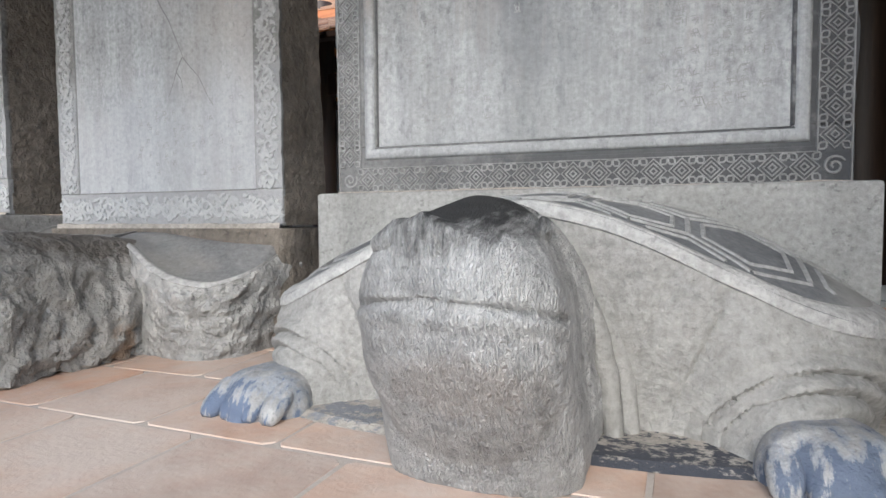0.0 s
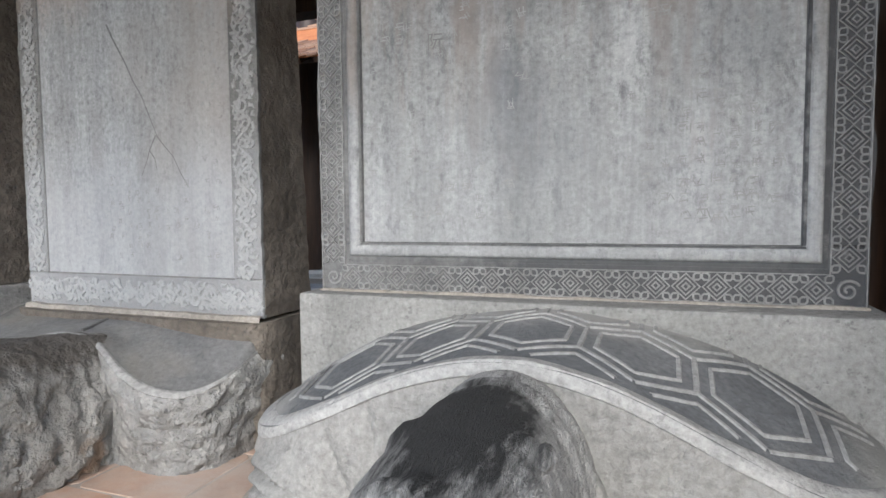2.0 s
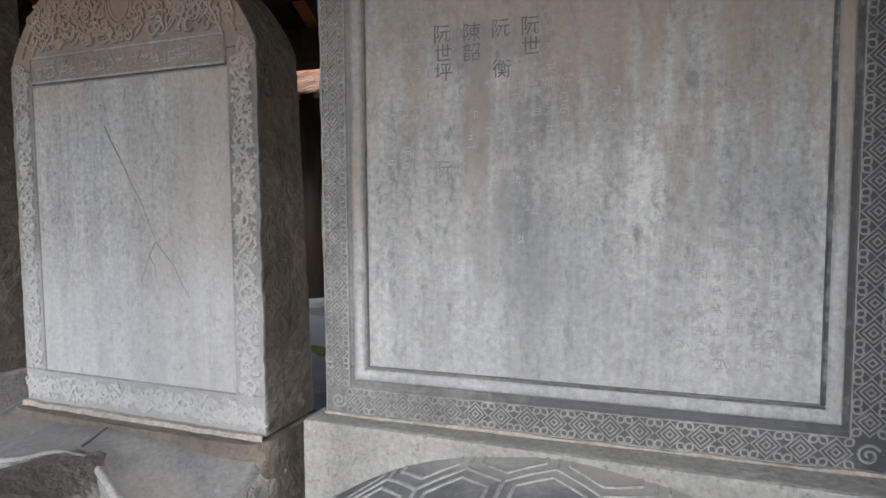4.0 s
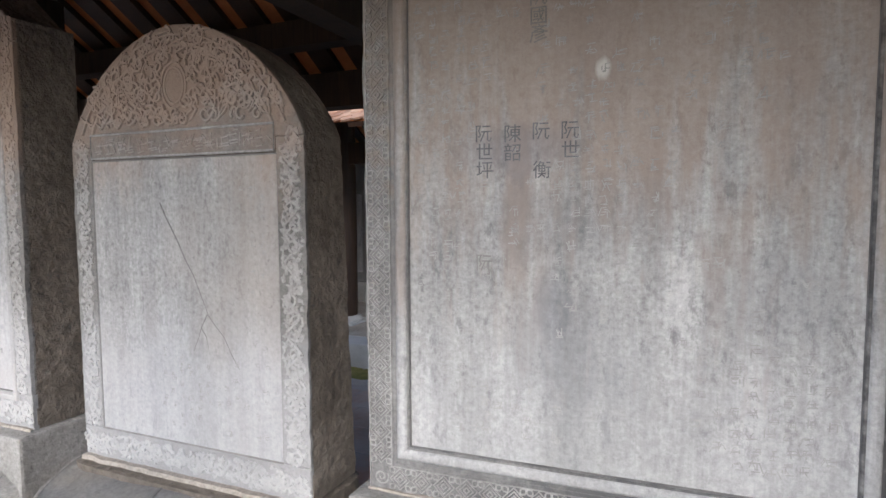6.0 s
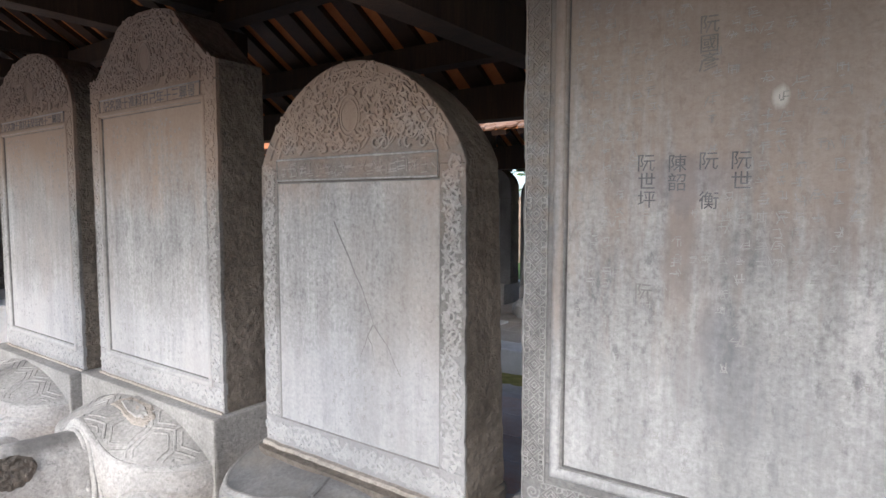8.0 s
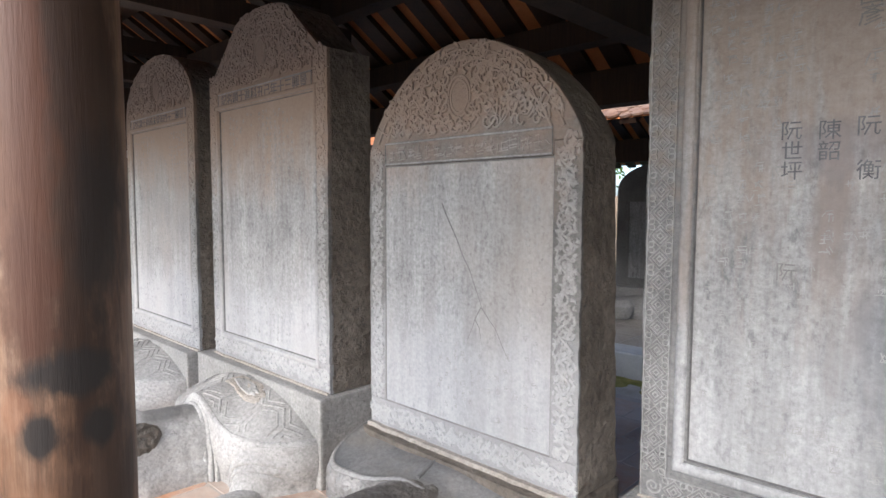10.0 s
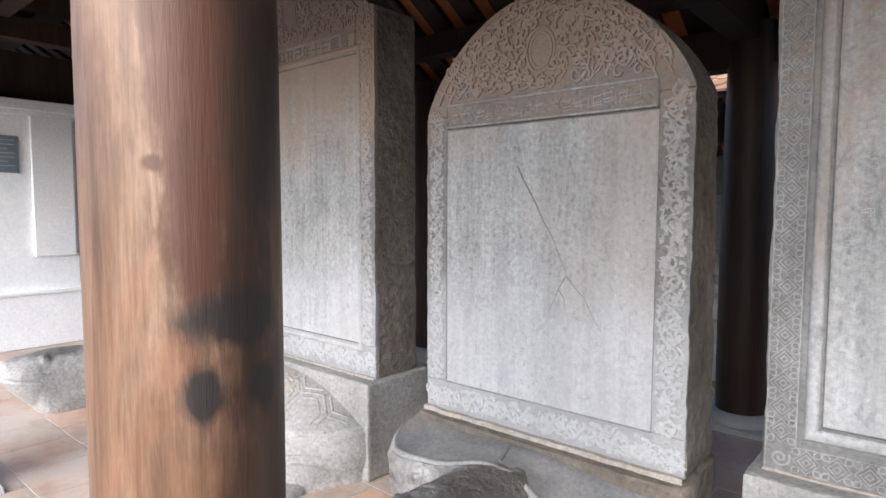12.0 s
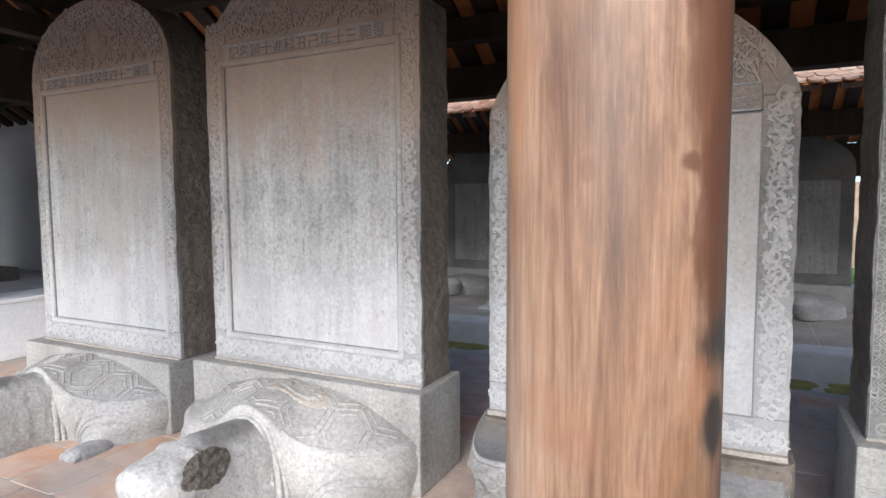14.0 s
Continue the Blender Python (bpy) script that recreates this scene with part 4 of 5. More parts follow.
def tortoise(cx, plinth, rim, head, mats, label, hexes, collar, seed=0, flat=2.2, narrow=0.0):
    """plinth: x0, x1, y0, y1, top. rim: half-width, y of centre, depth, low and high rim, exponent. head: y of snout, half-width, top, length, mouth, shift of the snout.
    hexes: pitch, stretch and first row of the scutes. collar: half-width, top, y, count and thickness of the neck folds."""
    rng = random.Random(seed)
    top = thing("tortoise", (cx, plinth[2], 0), label=label, category="tortoise statue", group="stone tortoises")
    oy = plinth[2]
    a, yc, b, zl, zh, ex = rim
    shell_m, rim_m, body_m, head_m, line_m = mats[:5]
    x0, x1, y0, y1, zt = plinth
    s = Shape()
    s.slab(x0 - cx, x1 - cx, 0, y1 - oy, 0, zt, 0.012)
    part("plinth_block", s, PLINTH, top)
    N, R = 200, 18

    def edge(t):
        c, d = math.cos(t), math.sin(t)
        return a * sgn_pow(c, 2 / ex), -b * sgn_pow(d, 2 / ex)

    fine = [edge(2 * math.pi * i / 6000) for i in range(6001)]
    run_len = np.concatenate([[0], np.cumsum([math.hypot(q[0] - p[0], q[1] - p[1]) for p, q in zip(fine, fine[1:])])])

    def even(count):
        """Points round the rim at even steps."""
        at = np.linspace(0, run_len[-1], count, endpoint=False)
        return list(zip(np.interp(at, run_len, [p[0] for p in fine]).tolist(), np.interp(at, run_len, [p[1] for p in fine]).tolist()))

    def rim_z(x, y):
        u = min(1, abs(x) / a)
        front = math.exp(-(u / narrow) ** 2) if narrow else 0.5 + 0.5 * math.cos(math.pi * u ** 1.05)
        return zl + (zh - zl) * (front if y < 0 else 0.35 * front)

    def dome(x, y, rho):
        ex_, ey_ = (x / rho, y / rho) if rho > 0 else (0, 0)
        zr = rim_z(ex_, ey_) if rho > 0 else zh
        crown = zt - 0.01
        return zr + (crown - zr) * (1 - rho ** flat)

    round_n = even(N)
    vs, fs = [], []
    for k in range(R + 1):
        rho = 1 - k / R * 0.98
        for i in range(N):
            x, y = round_n[i]
            x, y = x * rho, y * rho
            z = dome(x, y, rho)
            vs.append((x, y + yc - oy, z))
    for k in range(R):
        fs += [(k * N + i, k * N + (i + 1) % N, (k + 1) * N + (i + 1) % N, (k + 1) * N + i) for i in range(N)]
    fs.append(tuple(range(R * N, R * N + N)))
    s = Shape()
    s.add(vs, fs)
    part("shell", s, shell_m, top, smooth=True)
    # the pale lip of the shell
    vs, fs = [], []
    prof = [(0.952, 0.0), (0.962, 0.004), (0.992, 0.004), (1.003, -0.005), (1.005, -0.024), (0.985, -0.032)]
    for q, dz in prof:
        for i in range(N):
            x, y = round_n[i]
            w = noise.noise(Vector((x * 9, y * 9, 2 + seed))) * 0.005
            zz = dome(x * q, y * q, min(1, q)) + dz + w
            vs.append((x * q, y * q + yc - oy, zz))
    for k in range(len(prof) - 1):
        fs += [(k * N + i, (k + 1) * N + i, (k + 1) * N + (i + 1) % N, k * N + (i + 1) % N) for i in range(N)]
    s = Shape()
    s.add(vs, fs)
    part("shell_rim", s, rim_m, top, smooth=True)
    # body under the shell, with folds of skin round the neck and legs running out to the feet
    M, K = 560, 44
    round_m = even(M)
    vs, fs = [], []
    for k in range(K + 1):
        f = k / K
        for i in range(M):
            x, y = round_m[i]
            zr = rim_z(x, y) - 0.008
            z = zr * (1 - f)
            q = 0.992 + 0.03 * math.sin(math.pi * min(1, f * 1.15)) - 0.03 * f
            u = abs(x) / a
            front = max(0.0, -y / b) ** 2
            fold = 0.04 * front * (abs(math.sin(22 * u + 3.5 * f)) ** 0.6 - 0.75) * math.exp(-((u - 0.5) / 0.15) ** 2) * math.sin(math.pi * f) ** 0.7
            round_leg = math.hypot(abs(x) - 0.74 * a, z * 1.1)
            fold += 0.045 * front * (abs(math.sin(round_leg * 3.1416 / 0.034)) ** 0.6 - 0.75) * math.exp(-((round_leg - 0.155) / 0.045) ** 2)
            fold += 0.004 * noise.noise(Vector((x * 14, y * 14, z * 14 + seed)))
            leg = 0.22 * front * math.exp(-((u - 0.74) / 0.17) ** 2) * f ** 1.5
            vs.append((x * (q + fold), y * (q + fold) + yc - oy - leg, z))
    for k in range(K):
        fs += [(k * M + i, (k + 1) * M + i, (k + 1) * M + (i + 1) % M, k * M + (i + 1) % M) for i in range(M)]
    s = Shape()
    s.add(vs, fs)
    part("body", s, body_m, top, smooth=True)
    for k in range(collar[3]):
        cw, ch, cy = collar[0] - k * collar[4] * 0.85, collar[1] - k * collar[4] * 0.7, collar[2] - k * collar[4] * 1.0
        arch = [(cw * sgn_pow(math.cos(t), 0.8) * (1 + 0.12 * (1 - math.sin(t)) ** 2), cy - oy - 0.02 * (1 - math.sin(t)), ch * math.sin(t) ** 0.8 - 0.01) for t in np.linspace(0.0, math.pi, 61)]
        s = Shape()
        s.tube([tuple(float(c) for c in q) for q in arch], lambda f: collar[4] * (0.62 + 0.38 * math.sin(math.pi * f)), 12, 0.25, seed + k)
        part("neck_fold", s, body_m, top, smooth=True)
    # head
    ys, hw, ztop, length = head[:4]
    hx0 = head[5] if len(head) > 5 else 0.0
    zmouth = head[4]
    P, Q = 130, 240

    def station(u):
        """Half-width, top and underside along the head, as shares of the whole."""
        e = 1 - (1 - min(u / 0.30, 1)) ** 2.2
        wide = e ** 0.44 * (1 + 0.13 * max(0, (u - 0.55) / 0.45) ** 2)
        high = 0.74 + 0.145 * min(1, u / 0.05) ** 0.5 + 0.115 * min(1, max(0, u - 0.04) / 0.42) ** 0.8 - 0.05 * max(0, min(1, (u - 0.5) / 0.4))
        low = 0.74 * (1 - min(1, u / 0.36) ** 0.62) - 0.34 * max(0.0, min(1.0, (u - 0.28) / 0.16))
        return wide, high, low

    vs, fs = [], []
    for k in range(P + 1):
        u = (k / P) ** 1.25
        wv, zt_, zb_ = station(u)
        for i in range(Q):
            t = 2 * math.pi * i / Q
            up, low = zt_ * ztop, zb_ * ztop
            mid, half = (up + low) / 2, (up - low) / 2
            c, d = math.cos(t), math.sin(t)
            x = hw * wv * sgn_pow(c, 0.80) * (1 - 0.20 * max(0.0, d) ** 2)
            z = mid + half * sgn_pow(d, 0.72)
            if d < 0:
                g = max(0.0, min(1.0, (u - 0.2) / 0.3))
                x *= 1 - 0.11 * d * d * (1 - g) + 0.14 * g * g * (3 - 2 * g) * max(0.0, 1 - max(0.0, z) / 0.2)
            y = ys + u * length
            n = Vector((c, -0.5 if u < 0.1 else 0, d)).normalized()
            e = 0.0
            if u < 0.30:
                zm = zmouth - 0.30 * max(0, u - 0.02) * ztop
                e -= 0.011 * math.exp(-((z - zm) / 0.0045) ** 2)
                e += 0.004 * math.exp(-((z - zm + 0.016) / 0.010) ** 2)
            e += 0.022 * math.exp(-(((y - ys) / length - 0.37) / 0.04) ** 2 - ((z - 0.88 * ztop) / 0.022) ** 2)
            e -= 0.010 * math.exp(-(((y - ys) / length - 0.37) / 0.012) ** 2 - ((z - 0.88 * ztop) / 0.007) ** 2)
            e += (0.03 if seed == 1 else 0.0) * math.exp(-((u - 0.05) / 0.06) ** 4 - (abs(z - 0.862 * ztop) / 0.03 + abs(x + 0.01) / 0.045) ** 2.5)
            e += 0.003 * noise.noise(Vector((x * 22, y * 22, z * 22 + seed)))
            if u > 0.62 and d > -0.2:
                e += (0.004 if seed == 1 else 0.001) * math.sin(u * 46)
            vs.append((x + n.x * e + hx0 * (1 - u), y - oy + n.y * e, max(0, z + n.z * e)))
    for k in range(P):
        fs += [(k * Q + i, k * Q + (i + 1) % Q, (k + 1) * Q + (i + 1) % Q, (k + 1) * Q + i) for i in range(Q)]
    fs.append(tuple(range(Q - 1, -1, -1)))
    s = Shape()
    s.add(vs, fs)
    part("head", s, head_m, top, smooth=True)
    # paws with blunt toes
    for sx in (-1, 1):
        fx, fy = sx * a * 0.74, yc - b - 0.08
        big = 1.0 if a > 0.7 else 0.6
        s = Shape()
        vs, fs = [], []
        for k in range(9):
            f = k / 8
            for i in range(48):
                t = 2 * math.pi * i / 48
                toe = 1 + (0.16 * abs(math.cos(2.5 * (t + math.pi / 2))) - 0.08) * (math.sin(t) < 0.1)
                r = math.cos(f * math.pi / 2) ** 0.6 * toe
                vs.append((fx + 0.108 * big * r * math.cos(t), fy - oy + (0.115 * big if math.sin(t) < 0 else 0.2) * r * math.sin(t), 0.09 * big * math.sin(f * math.pi / 2)))
        for k in range(8):
            fs += [(k * 48 + i, k * 48 + (i + 1) % 48, (k + 1) * 48 + (i + 1) % 48, (k + 1) * 48 + i) for i in range(48)]
        s.add(vs, fs)
        foot = part("foot", s, mats[5], top, smooth=True)
        for j in range(4):
            c = Shape()
            cxx = fx + (j - 1.5) * 0.047 * big
            vs, fs = [], []
            for k in range(9):
                g = k / 8
                for i in range(14):
                    t = math.pi * 2 * i / 14
                    r = 0.029 * big * max(0.0, 1 - g ** 3) ** 0.5 + 0.0015
                    vs.append((cxx + (j - 1.5) * 0.006 * g + r * math.cos(t), fy - oy - (0.05 + 0.075 * g) * big, max(0.0, (0.045 - 0.037 * g) * big + r * 0.95 * math.sin(t))))
            for k in range(8):
                fs += [(k * 14 + i, k * 14 + (i + 1) % 14, (k + 1) * 14 + (i + 1) % 14, (k + 1) * 14 + i) for i in range(14)]
            c.add(vs, fs)
            part("toe", c, mats[5], foot, smooth=True)
    # scutes: a net of six-sided ridges with a second ridge inside each mesh
    pitch, ky, y_row = hexes
    big = pitch / math.sqrt(3)

    def ridge(run, wide, closed):
        vs, n = [], len(run)
        for i, (px, py, pz) in enumerate(run):
            q0, q1 = (run[i - 1] if i or closed else run[0]), (run[(i + 1) % n] if i < n - 1 or closed else run[-1])
            dx, dy = q1[0] - q0[0], q1[1] - q0[1]
            l = math.hypot(dx, dy) or 1
            for kk, hh in ((wide, -0.003), (wide * 0.55, 0.0035), (-wide * 0.55, 0.0035), (-wide, -0.003)):
                vs.append((px - dy / l * kk, py + yc - oy + dx / l * kk, pz + hh + 0.001 * noise.noise(Vector((px * 40, py * 40, seed)))))
        s = Shape()
        s.add(vs, [(4 * i + m, 4 * i + m + 1, 4 * ((i + 1) % n) + m + 1, 4 * ((i + 1) % n) + m) for i in range(n if closed else n - 1) for m in range(3)])
        part("scute_ridge", s, line_m, top)

    def on_shell(px, py):
        rho = (abs(px / a) ** ex + abs(py / b) ** ex) ** (1 / ex)
        return (px, py, dome(px, py, min(1, rho))) if rho < 0.93 and py + yc < y0 + 0.02 else None

    done = set()
    for row in range(-2, 4):
        for col in range(-6, 7):
            ccx, ccy = (col + 0.5 * (row % 2)) * pitch, y_row - yc + row * 1.5 * big * ky
            for scale, wide in ((1.0, 0.0075), (0.72, 0.0065)):
                ring = []
                corner = [(ccx + big * scale * math.cos(math.pi / 6 + j * math.pi / 3), ccy + big * scale * ky * math.sin(math.pi / 6 + j * math.pi / 3)) for j in range(6)]
                for (ax, ay), (bx, by) in zip(corner, corner[1:] + corner[:1]):
                    line = [on_shell(ax + (bx - ax) * g / 6, ay + (by - ay) * g / 6) for g in range(7)]
                    if scale < 1:
                        ring += line[:-1]
                        continue
                    key = (round((ax + bx) * 50), round((ay + by) * 50))
                    line = [q for q in line if q]
                    if key not in done and len(line) > 2:
                        done.add(key)
                        ridge(line, wide, False)
                if scale < 1 and any(ring):
                    if None not in ring:
                        ridge(ring, wide, True)
                        continue
                    k0 = ring.index(None)
                    runs = [[]]
                    for q in ring[k0:] + ring[:k0]:
                        if q:
                            runs[-1].append(q)
                        elif runs[-1]:
                            runs.append([])
                    for run in runs:
                        if len(run) > 2:
                            ridge(run, wide, False)
    return top


TA = tortoise(-0.315, (-1.06, 0.43, 1.60, 2.03, 0.505), (0.74, 1.80, 0.62, 0.215, 0.455, 4.4), (0.683, 0.158, 0.462, 0.56, 0.315, 0.022), (SHELL, RIM, TURTLE, SKIN, SHELL_LINE, BLUE), "pale stone tortoise bearing a stele, head polished black", (0.222, 1.15, 1.40), (0.235, 0.415, 1.238, 3, 0.030), seed=1)
for name, at, size, mat in (("brow_knob", (-0.034, 0.722, 0.402), (0.042, 0.022, 0.024), SKIN), ("eye", (0.128, 0.885, 0.408), (0.016, 0.026, 0.020), SKIN)):
    s = Shape()
    vs = []
    for k in range(11):
        for i in range(24):
            a, b = math.pi * k / 10, math.pi * i / 12
            w = 1 + 0.12 * noise.noise(Vector((math.sin(a) * math.cos(b) * 2, math.sin(a) * math.sin(b) * 2, math.cos(a) * 2)))
            px, pz = size[0] * w * math.sin(a) * sgn_pow(math.cos(b), 1.25), size[2] * w * math.sin(a) * sgn_pow(math.sin(b), 1.25)
            vs.append((at[0] + px, at[1] - 1.60 + size[1] * math.cos(a), at[2] + pz + 0.3 * px * (name == "brow_knob")))
    s.add(vs, [(k * 24 + i, k * 24 + (i + 1) % 24, k * 24 + 24 + (i + 1) % 24, k * 24 + 24 + i) for k in range(10) for i in range(24)])
    part(name, s, mat, TA, smooth=True)
s = Shape()
ring = [(0.80 * sgn_pow(math.cos(2 * math.pi * i / 64), 0.6), -0.80 * sgn_pow(math.sin(2 * math.pi * i / 64), 0.6)) for i in range(64)]
s.add([(x, y + 0.22, 0.0) for x, y in ring] + [(x * 0.97, y * 0.97 + 0.22, 0.010) for x, y in ring], [(i, (i + 1) % 64, 64 + (i + 1) % 64, 64 + i) for i in range(64)] + [tuple(range(64, 128))])
part("cement_bed", s, CEMENT, TA, "dusty cement with flakes of blue-black paint")
TC = tortoise(-3.26, (-3.95, -2.59, 1.58, 1.99, 0.452), (0.66, 1.70, 0.43, 0.235, 0.40, 2.6), (0.70, 0.145, 0.375, 0.6, 0.24), (SHELL_GREY, GREYBODY, GREYBODY, POLISHED, SHELL_GREY, GREYBODY), "grey stone tortoise with a broken head", (0.20, 1.1, 1.42), (0.180, 0.385, 1.305, 3, 0.022), seed=3, narrow=0.30)
tortoise(-4.83, (-5.51, -4.16, 1.60, 2.0, 0.395), (0.66, 1.72, 0.43, 0.21, 0.37, 2.6), (0.72, 0.145, 0.37, 0.6, 0.24), (SHELL_GREY, GREYBODY, GREYBODY, POLISHED, SHELL_GREY, GREYBODY), "grey stone tortoise with a smooth head", (0.20, 1.1, 1.44), (0.180, 0.355, 1.325, 3, 0.022), seed=4, narrow=0.30)


def crude_tortoise():
    """A rough boulder of a tortoise: a smooth dished shell with a raised lip, notched where the thick head comes out."""
    top = thing("tortoise", (-1.775, 1.60, 0), label="crude rough-hewn stone tortoise with a smooth worn shell", category="tortoise statue", group="stone tortoises")
    notch = 0.0
    N = 160

    def rim(i):
        t = math.pi * (i / (N - 1) * 1.04 - 0.02)
        x, y = 0.54 * sgn_pow(math.cos(t), 0.5), 0.06 - 0.345 * sgn_pow(math.sin(t), 0.55)
        g = math.exp(-((x - notch) / 0.27) ** 2)
        return x, y + 0.105 * g * max(0.0, math.sin(t)), 0.212 + 0.158 * g + 0.095 * min(1.0, max(0.0, (y + 0.22) / 0.26)) * (1 - g) + 0.10 * max(0.0, min(1.0, -x / 0.3)) * (1 - g)

    edge = [rim(i) for i in range(N)]

    def surface(i, k):
        """k from 0 at the lip to 1 at the foot of the stele."""
        x, y, z = edge[i]
        lip = 0.008 * math.exp(-((k - 0.045) / 0.04) ** 2) - 0.016 * math.exp(-((k - 0.35) / 0.22) ** 2) * max(0.0, min(1.0, (x + 0.1) / 0.2))
        return x * (1 - 0.02 * k), y + (0.10 - y) * k, z + (0.392 - z) * k ** 0.95 + lip + 0.003 * noise.noise(Vector((x * 8, y * 8, k * 5)))

    def sheet(name, ks, mat, label=""):
        s = Shape()
        s.add([surface(i, k) for k in ks for i in range(N)], [(r * N + i, r * N + i + 1, (r + 1) * N + i + 1, (r + 1) * N + i) for r in range(len(ks) - 1) for i in range(N - 1)])
        return part(name, s, mat, top, label, smooth=True)

    sheet("shell_rim", [0.0, 0.02, 0.045, 0.065, 0.08], LIP, "pale raised lip")
    sheet("shell", [0.08 + 0.92 * k / 24 for k in range(25)], SHELL_DARK, "smooth dark dished shell")
    s = Shape()
    vs, K = [], 50
    for k in range(K + 1):
        f = k / K
        for i in range(N):
            x, y, z = edge[i]
            n = noise.noise(Vector((x * 7, y * 7, z * 3 + f * 2))) * 0.035 + noise.noise(Vector((x * 20, y * 20, f * 8))) * 0.026 + noise.noise(Vector((x * 52, y * 52, f * 15))) * 0.012
            q = 1 + min(1, f * 6) * n + 0.025 * math.sin(math.pi * min(1, f * 3)) - 0.03 * f
            vs.append((x * q, 0.15 + (y - 0.15) * q, z * (1 - f)))
    s.add(vs, [(k * N + i, (k + 1) * N + i, (k + 1) * N + i + 1, k * N + i + 1) for k in range(K) for i in range(N - 1)])
    part("body", s, ROUGH, top, "rough-hewn flank", smooth=True)
    s = Shape()
    vs, P, Q = [], 70, 110
    for k in range(P + 1):
        u = k / P
        y = -0.80 + 0.70 * u
        w = 0.205 * (1 - (1 - min(1, u / 0.35)) ** 2.4) ** 0.5 + 0.002
        up = 0.25 + 0.145 * (1 - (1 - min(1, u / 0.4)) ** 2.2) - 0.035 * max(0.0, (u - 0.45) / 0.55) ** 1.4
        for i in range(Q):
            a = 2 * math.pi * i / Q
            x, z = notch + w * sgn_pow(math.cos(a), 0.8), max(0.0, 0.10 + (up - 0.10) * sgn_pow(math.sin(a), 0.85) if math.sin(a) > 0 else 0.10 + 0.25 * math.sin(a))
            top_side = max(0.0, math.sin(a)) ** 2 * min(1, u * 1.5)
            n = (noise.noise(Vector((x * 8, y * 8, z * 8))) * 0.03 + noise.noise(Vector((x * 22, y * 22, z * 22))) * 0.026 + noise.noise(Vector((x * 55, y * 55, z * 55))) * 0.013) * (1 - 0.85 * top_side)
            vs.append((x + n * math.cos(a), y, max(0.0, z + n * math.sin(a))))
    s.add(vs, [(k * Q + i, k * Q + (i + 1) % Q, (k + 1) * Q + (i + 1) % Q, (k + 1) * Q + i) for k in range(P) for i in range(Q)] + [tuple(range(Q - 1, -1, -1))])
    part("head", s, ROUGH_HEAD, top, "rough boulder of a head, polished on top", smooth=True)
    # the rough block under the stele, the joint across the shell
    s = Shape()
    vs = []
    for k in range(31):
        z = 0.395 * k / 30
        for i in range(120):
            t = 2 * math.pi * i / 120
            x, y = 0.56 * sgn_pow(math.cos(t), 0.25), 0.19 + 0.19 * sgn_pow(math.sin(t), 0.25)
            n = noise.noise(Vector((x * 9, y * 9, z * 5))) * 0.022 + noise.noise(Vector((x * 27, y * 27, z * 14))) * 0.010
            vs.append((x * (1 + n), y + n * (y - 0.19), z))
    s.add(vs, [(k * 120 + i, k * 120 + (i + 1) % 120, (k + 1) * 120 + (i + 1) % 120, (k + 1) * 120 + i) for k in range(30) for i in range(120)] + [tuple(range(3600, 3720))])
    part("plinth_block", s, SIDE, top, smooth=True)
    s = Shape()
    s.beam((-0.025, -0.125, 0.3660), (-0.075, 0.05, 0.3840), 0.010, 0.014)
    part("crack", s, CRACK, top)
    return top


crude_tortoise()
# the break in the side of the head, and the mortar patch on the shell
s = Shape()
vs, fs = [], []
for k in range(13):
    for i in range(30):
        t, r = 2 * math.pi * i / 30, 1 - k / 13
        rr = r * (1 + 0.25 * noise.noise(Vector((math.cos(t) * 2, math.sin(t) * 2, 5))))
        n3 = noise.noise(Vector((rr * math.cos(t) * 4, rr * math.sin(t) * 4, 1)))
        vs.append((0.136 + (1 - r * r) * 0.012 + n3 * 0.012 * (r < 0.95), 0.93 - 1.58 + rr * 0.115 * math.cos(t), 0.285 + rr * 0.085 * math.sin(t)))
fs = [(k * 30 + i, k * 30 + (i + 1) % 30, (k + 1) * 30 + (i + 1) % 30, (k + 1) * 30 + i) for k in range(12) for i in range(30)] + [tuple(range(360, 390))]
s.add(vs, fs)
part("broken_patch", s, BROKEN, TC, "rough dark break in the side of the head")
for name, mat, rx, ry, z0, z1 in (("mortar_patch", MORTAR, 0.165, 0.062, -0.03, 0.008), ("mortar_hollow", SHELL_GREY, 0.11, 0.036, -0.03, 0.012)):
    s = Shape()
    vs = []
    for q, z in ((1.06, z0), (1.0, z1 - 0.006), (0.9, z1), (0.5, z1 - 0.002)):
        for i in range(40):
            t = i * math.pi / 20
            w = q * (1 + 0.3 * noise.noise(Vector((math.cos(t) * 2.4, math.sin(t) * 2.4, rx * 30))))
            px, py = 0.106 + rx * w * math.cos(t), -0.08 + ry * w * math.sin(t)
            rho = (abs(px / 0.66) ** 2.6 + abs((py - 0.12) / 0.43) ** 2.6) ** (1 / 2.6)
            low = 0.235 + 0.165 * math.exp(-(min(1.0, abs(px) / rho / 0.66) / 0.30) ** 2)
            vs.append((px, py, low + (0.442 - low) * (1 - rho ** 2.2) + z + 0.004 * noise.noise(Vector((math.cos(t) * 6, math.sin(t) * 6, q * 9)))))
    s.add(vs, [(r * 40 + i, r * 40 + (i + 1) % 40, r * 40 + 40 + (i + 1) % 40, r * 40 + 40 + i) for r in range(3) for i in range(40)] + [tuple(range(120, 160))])
    part(name, s, mat, TC, "crumbling mortar on the worn shell", smooth=True)


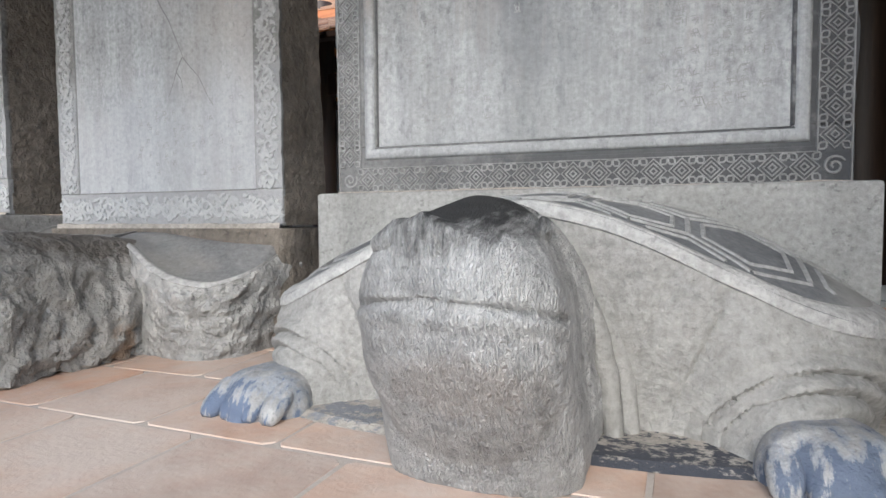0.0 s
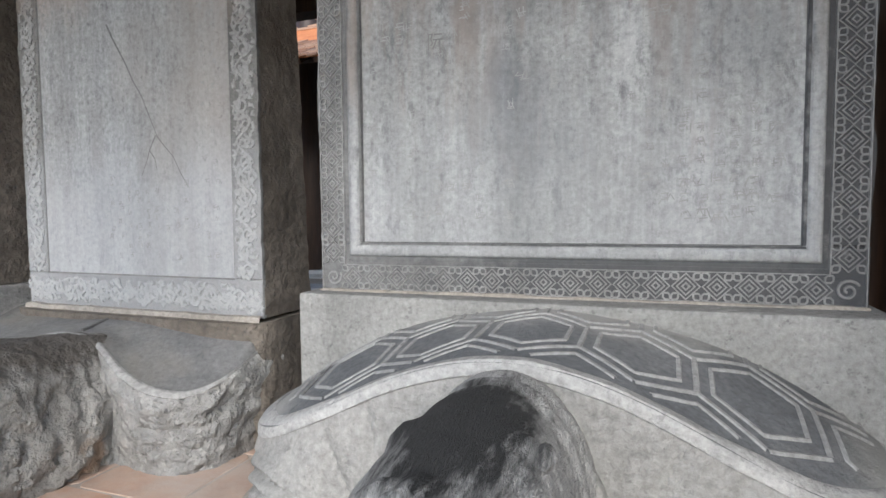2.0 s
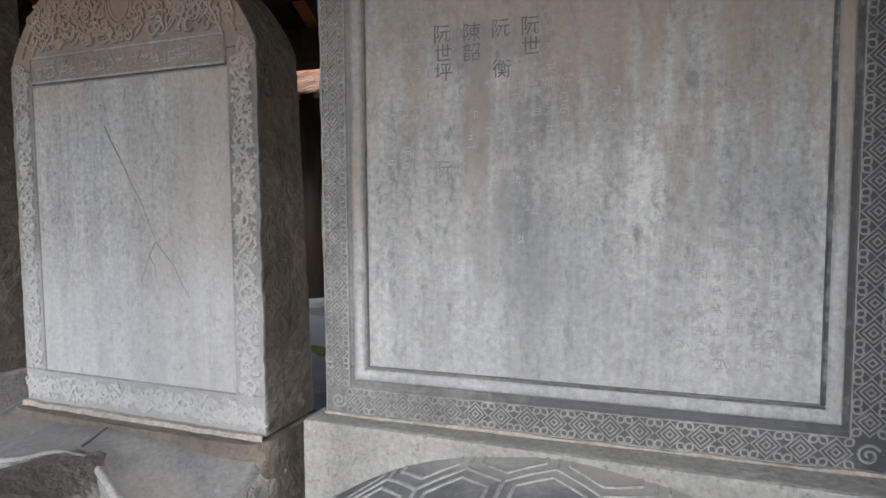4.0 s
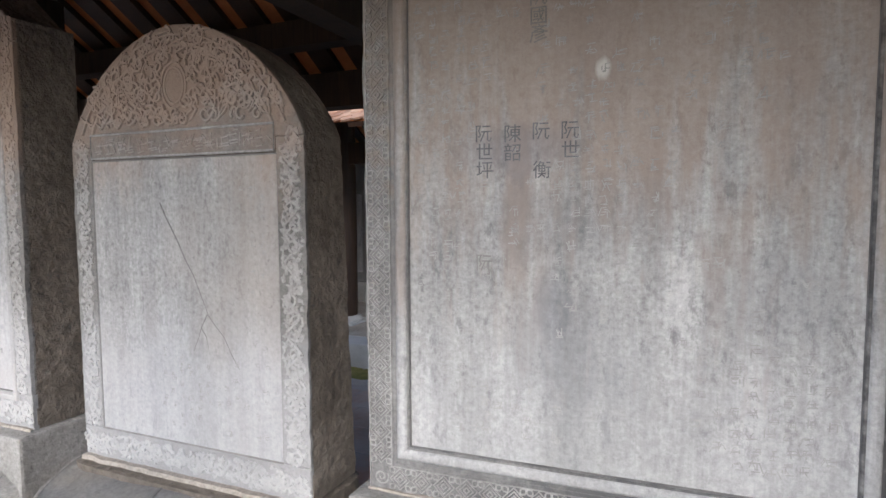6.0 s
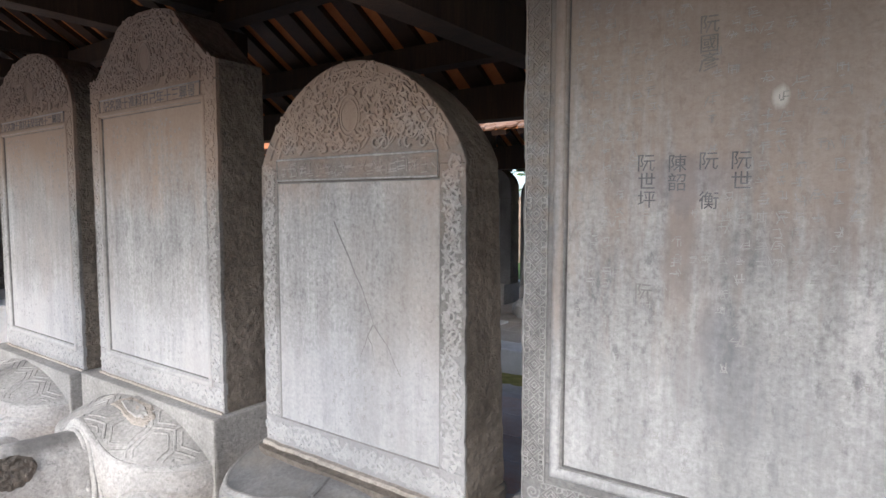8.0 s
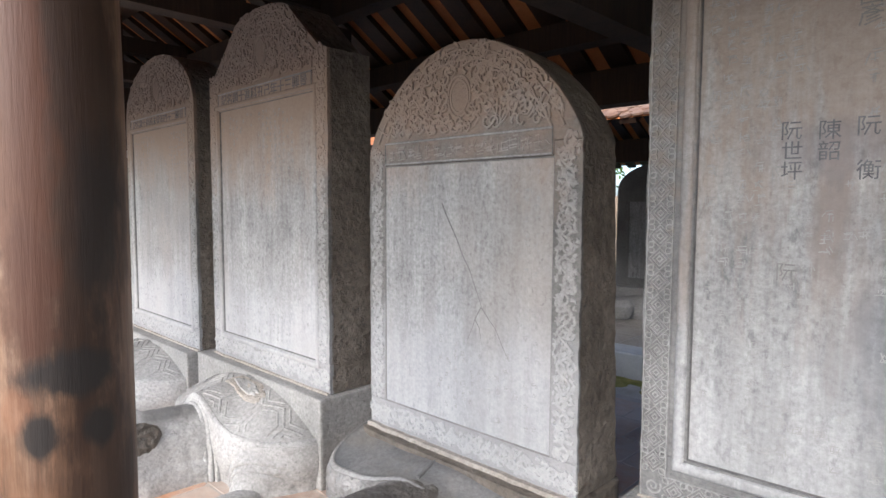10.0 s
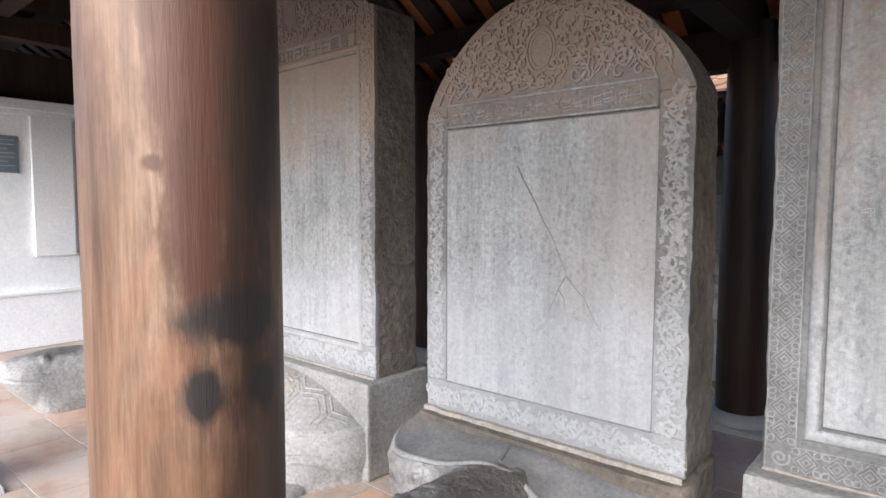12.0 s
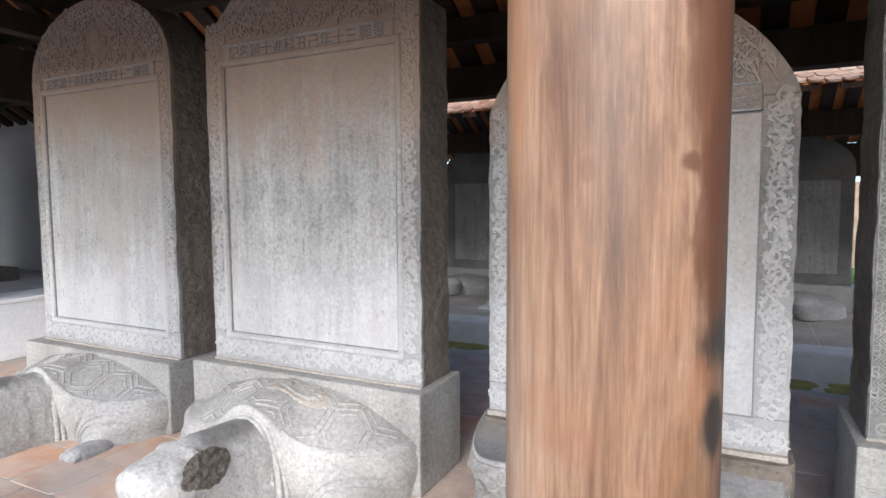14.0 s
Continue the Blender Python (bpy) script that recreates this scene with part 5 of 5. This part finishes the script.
# ---- floor tiles ----
pv = bpy.data.objects["floor"]
T = 0.335
shapes = []
for k in range(6):
    s = Shape()
    e = T / 2 - 0.006
    pts = []
    for cxx, cyy, q in ((1, 1, 0), (-1, 1, 1), (-1, -1, 2), (1, -1, 3)):
        for j in (0, 1):
            an = q * math.pi / 2 + j * math.pi / 2
            r = 0.014
            pts.append((cxx * (e - r) + r * math.cos(an) + random.uniform(-0.003, 0.003), cyy * (e - r) + r * math.sin(an) + random.uniform(-0.003, 0.003)))
    n = len(pts)
    vs = [(x, y, -0.03) for x, y in pts] + [(x, y, -0.002) for x, y in pts] + [(x * 0.993, y * 0.993, 0.0) for x, y in pts]
    fs = [(i + k2 * n, (i + 1) % n + k2 * n, (i + 1) % n + (k2 + 1) * n, i + (k2 + 1) * n) for k2 in range(2) for i in range(n)] + [tuple(range(2 * n, 3 * n))]
    s.add(vs, fs)
    shapes.append(s.mesh("tile", TILE))
s = Shape()
for k in range(8):
    s.slab(-6.9 + k * 1.03, -5.88 + k * 1.03, 0.135, 0.224, -0.40, 0.0, 0.008)
structure("floor_edge", s, KERB, "stone edging of the raised pavilion floor")
row = 0
y = 0.23 + T / 2
while y < 3.95:
    x = -6.5705 + (T / 2 if row % 2 else 0)
    while x < 1.2:
        ob = new("tile", random.choice(shapes))
        ob.location = (x, y, random.uniform(-0.0006, 0.0004))
        ob.rotation_euler = (random.uniform(-0.0012, 0.0012), random.uniform(-0.0012, 0.0012), random.choice((0, 1.5708, 3.14159)))
        ob.parent = pv
        x += T
    y += T
    row += 1


# ---- tiles of the opposite roof ----
far = bpy.data.objects["far_roof"]
slope = math.atan(0.56)
base = []
for k in range(4):
    s = Shape()
    w, l = 0.055 - 0.003, 0.13
    pts = [(-w, l), (-w, 0.02), (-w * 0.6, -0.01 - 0.004 * k), (0, -0.02), (w * 0.6, -0.01), (w, 0.02), (w, l)]
    n = len(pts)
    s.add([(x, y, 0.0) for x, y in pts] + [(x, y, 0.018) for x, y in pts], [tuple(range(n, 2 * n)), tuple(range(n - 1, -1, -1))] + [(i, (i + 1) % n, n + (i + 1) % n, n + i) for i in range(n)])
    base.append(s.mesh("roof_tile", ROOFTILE))
for row in range(7):
    for i in range(42):
        ob = new("roof_tile", random.choice(base))
        d = -0.03 + row * 0.085
        ob.location = (-5.0 + (i + 0.5 * (row % 2)) * 0.11 + random.uniform(-0.006, 0.006), 4.75 + d * math.cos(slope), 2.155 + d * math.sin(slope) + random.uniform(0, 0.016))
        ob.rotation_euler = (slope - 0.08, random.uniform(-0.05, 0.05), random.uniform(-0.06, 0.06))
        ob.parent = far


# ---- garden beyond ----
def tree(x, y, z, height, spread, seed):
    rng = random.Random(seed)
    top = thing("tree", (x, y, z), label="leafy green garden tree behind the brick wall", category="tree", group="garden trees")
    s = Shape()
    s.lathe(0, 0, [(0.22, 0), (0.16, height * 0.25), (0.12, height * 0.5), (0.05, height * 0.8)], 12)
    for k in range(6):
        a = rng.uniform(0, 6.28)
        h0 = height * rng.uniform(0.3, 0.55)
        s.beam((0, 0, h0), (spread * 0.7 * math.cos(a), spread * 0.7 * math.sin(a), h0 + height * 0.3), 0.09, 0.09)
    part("trunk", s, BARK, top)
    s = Shape()
    for k in range(70):
        a, r, zz = rng.uniform(0, 6.28), spread * rng.random() ** 0.5, height * rng.uniform(0.3, 1.0)
        r *= 1.1 - abs(zz / height - 0.6)
        cx, cy = r * math.cos(a), r * math.sin(a)
        for m in range(34):
            p = Vector((cx + rng.gauss(0, 0.28), cy + rng.gauss(0, 0.28), zz + rng.gauss(0, 0.2)))
            u = Vector((rng.gauss(0, 1), rng.gauss(0, 1), rng.gauss(0, 0.5))).normalized() * 0.11
            v = u.cross(Vector((rng.gauss(0, 1), rng.gauss(0, 1), 1))).normalized() * 0.05
            s.add([p - u, p + v, p + u, p - v], [(0, 1, 2, 3)])
    part("crown", s, LEAF, top)


for x, y, h, r, sd in ((-13, 17.5, 6.5, 3.0, 1), (-8.5, 19, 7.5, 3.2, 2), (-4.5, 17, 6.0, 2.6, 3), (-17, 15.5, 6.0, 2.8, 4), (-1, 19, 6.5, 3.0, 5)):
    tree(x, y, -0.1, h, r, sd)
for x, y, sd in ((-6.8, 11.2, 1), (-9.2, 11.4, 2), (-4.6, 11.3, 3), (-11.5, 11.2, 4)):
    rng = random.Random(sd + 40)
    top = thing("shrub", (x, y, -0.1), label="low dark green garden shrub on the lawn", category="shrub", group="garden shrubs")
    s = Shape()
    for m in range(900):
        a, e, r = rng.uniform(0, 6.28), rng.random(), 0.45 * rng.random() ** 0.4
        p = Vector((r * math.cos(a), r * math.sin(a), 0.02 + 0.5 * e * (1 - (r / 0.5) ** 2)))
        u = Vector((rng.gauss(0, 1), rng.gauss(0, 1), rng.gauss(0, 1))).normalized() * 0.05
        v = u.cross(Vector((rng.gauss(0, 1), rng.gauss(0, 1), 1))).normalized() * 0.022
        s.add([p - u, p + v, p + u, p - v], [(0, 1, 2, 3)])
    part("foliage", s, LEAF, top)
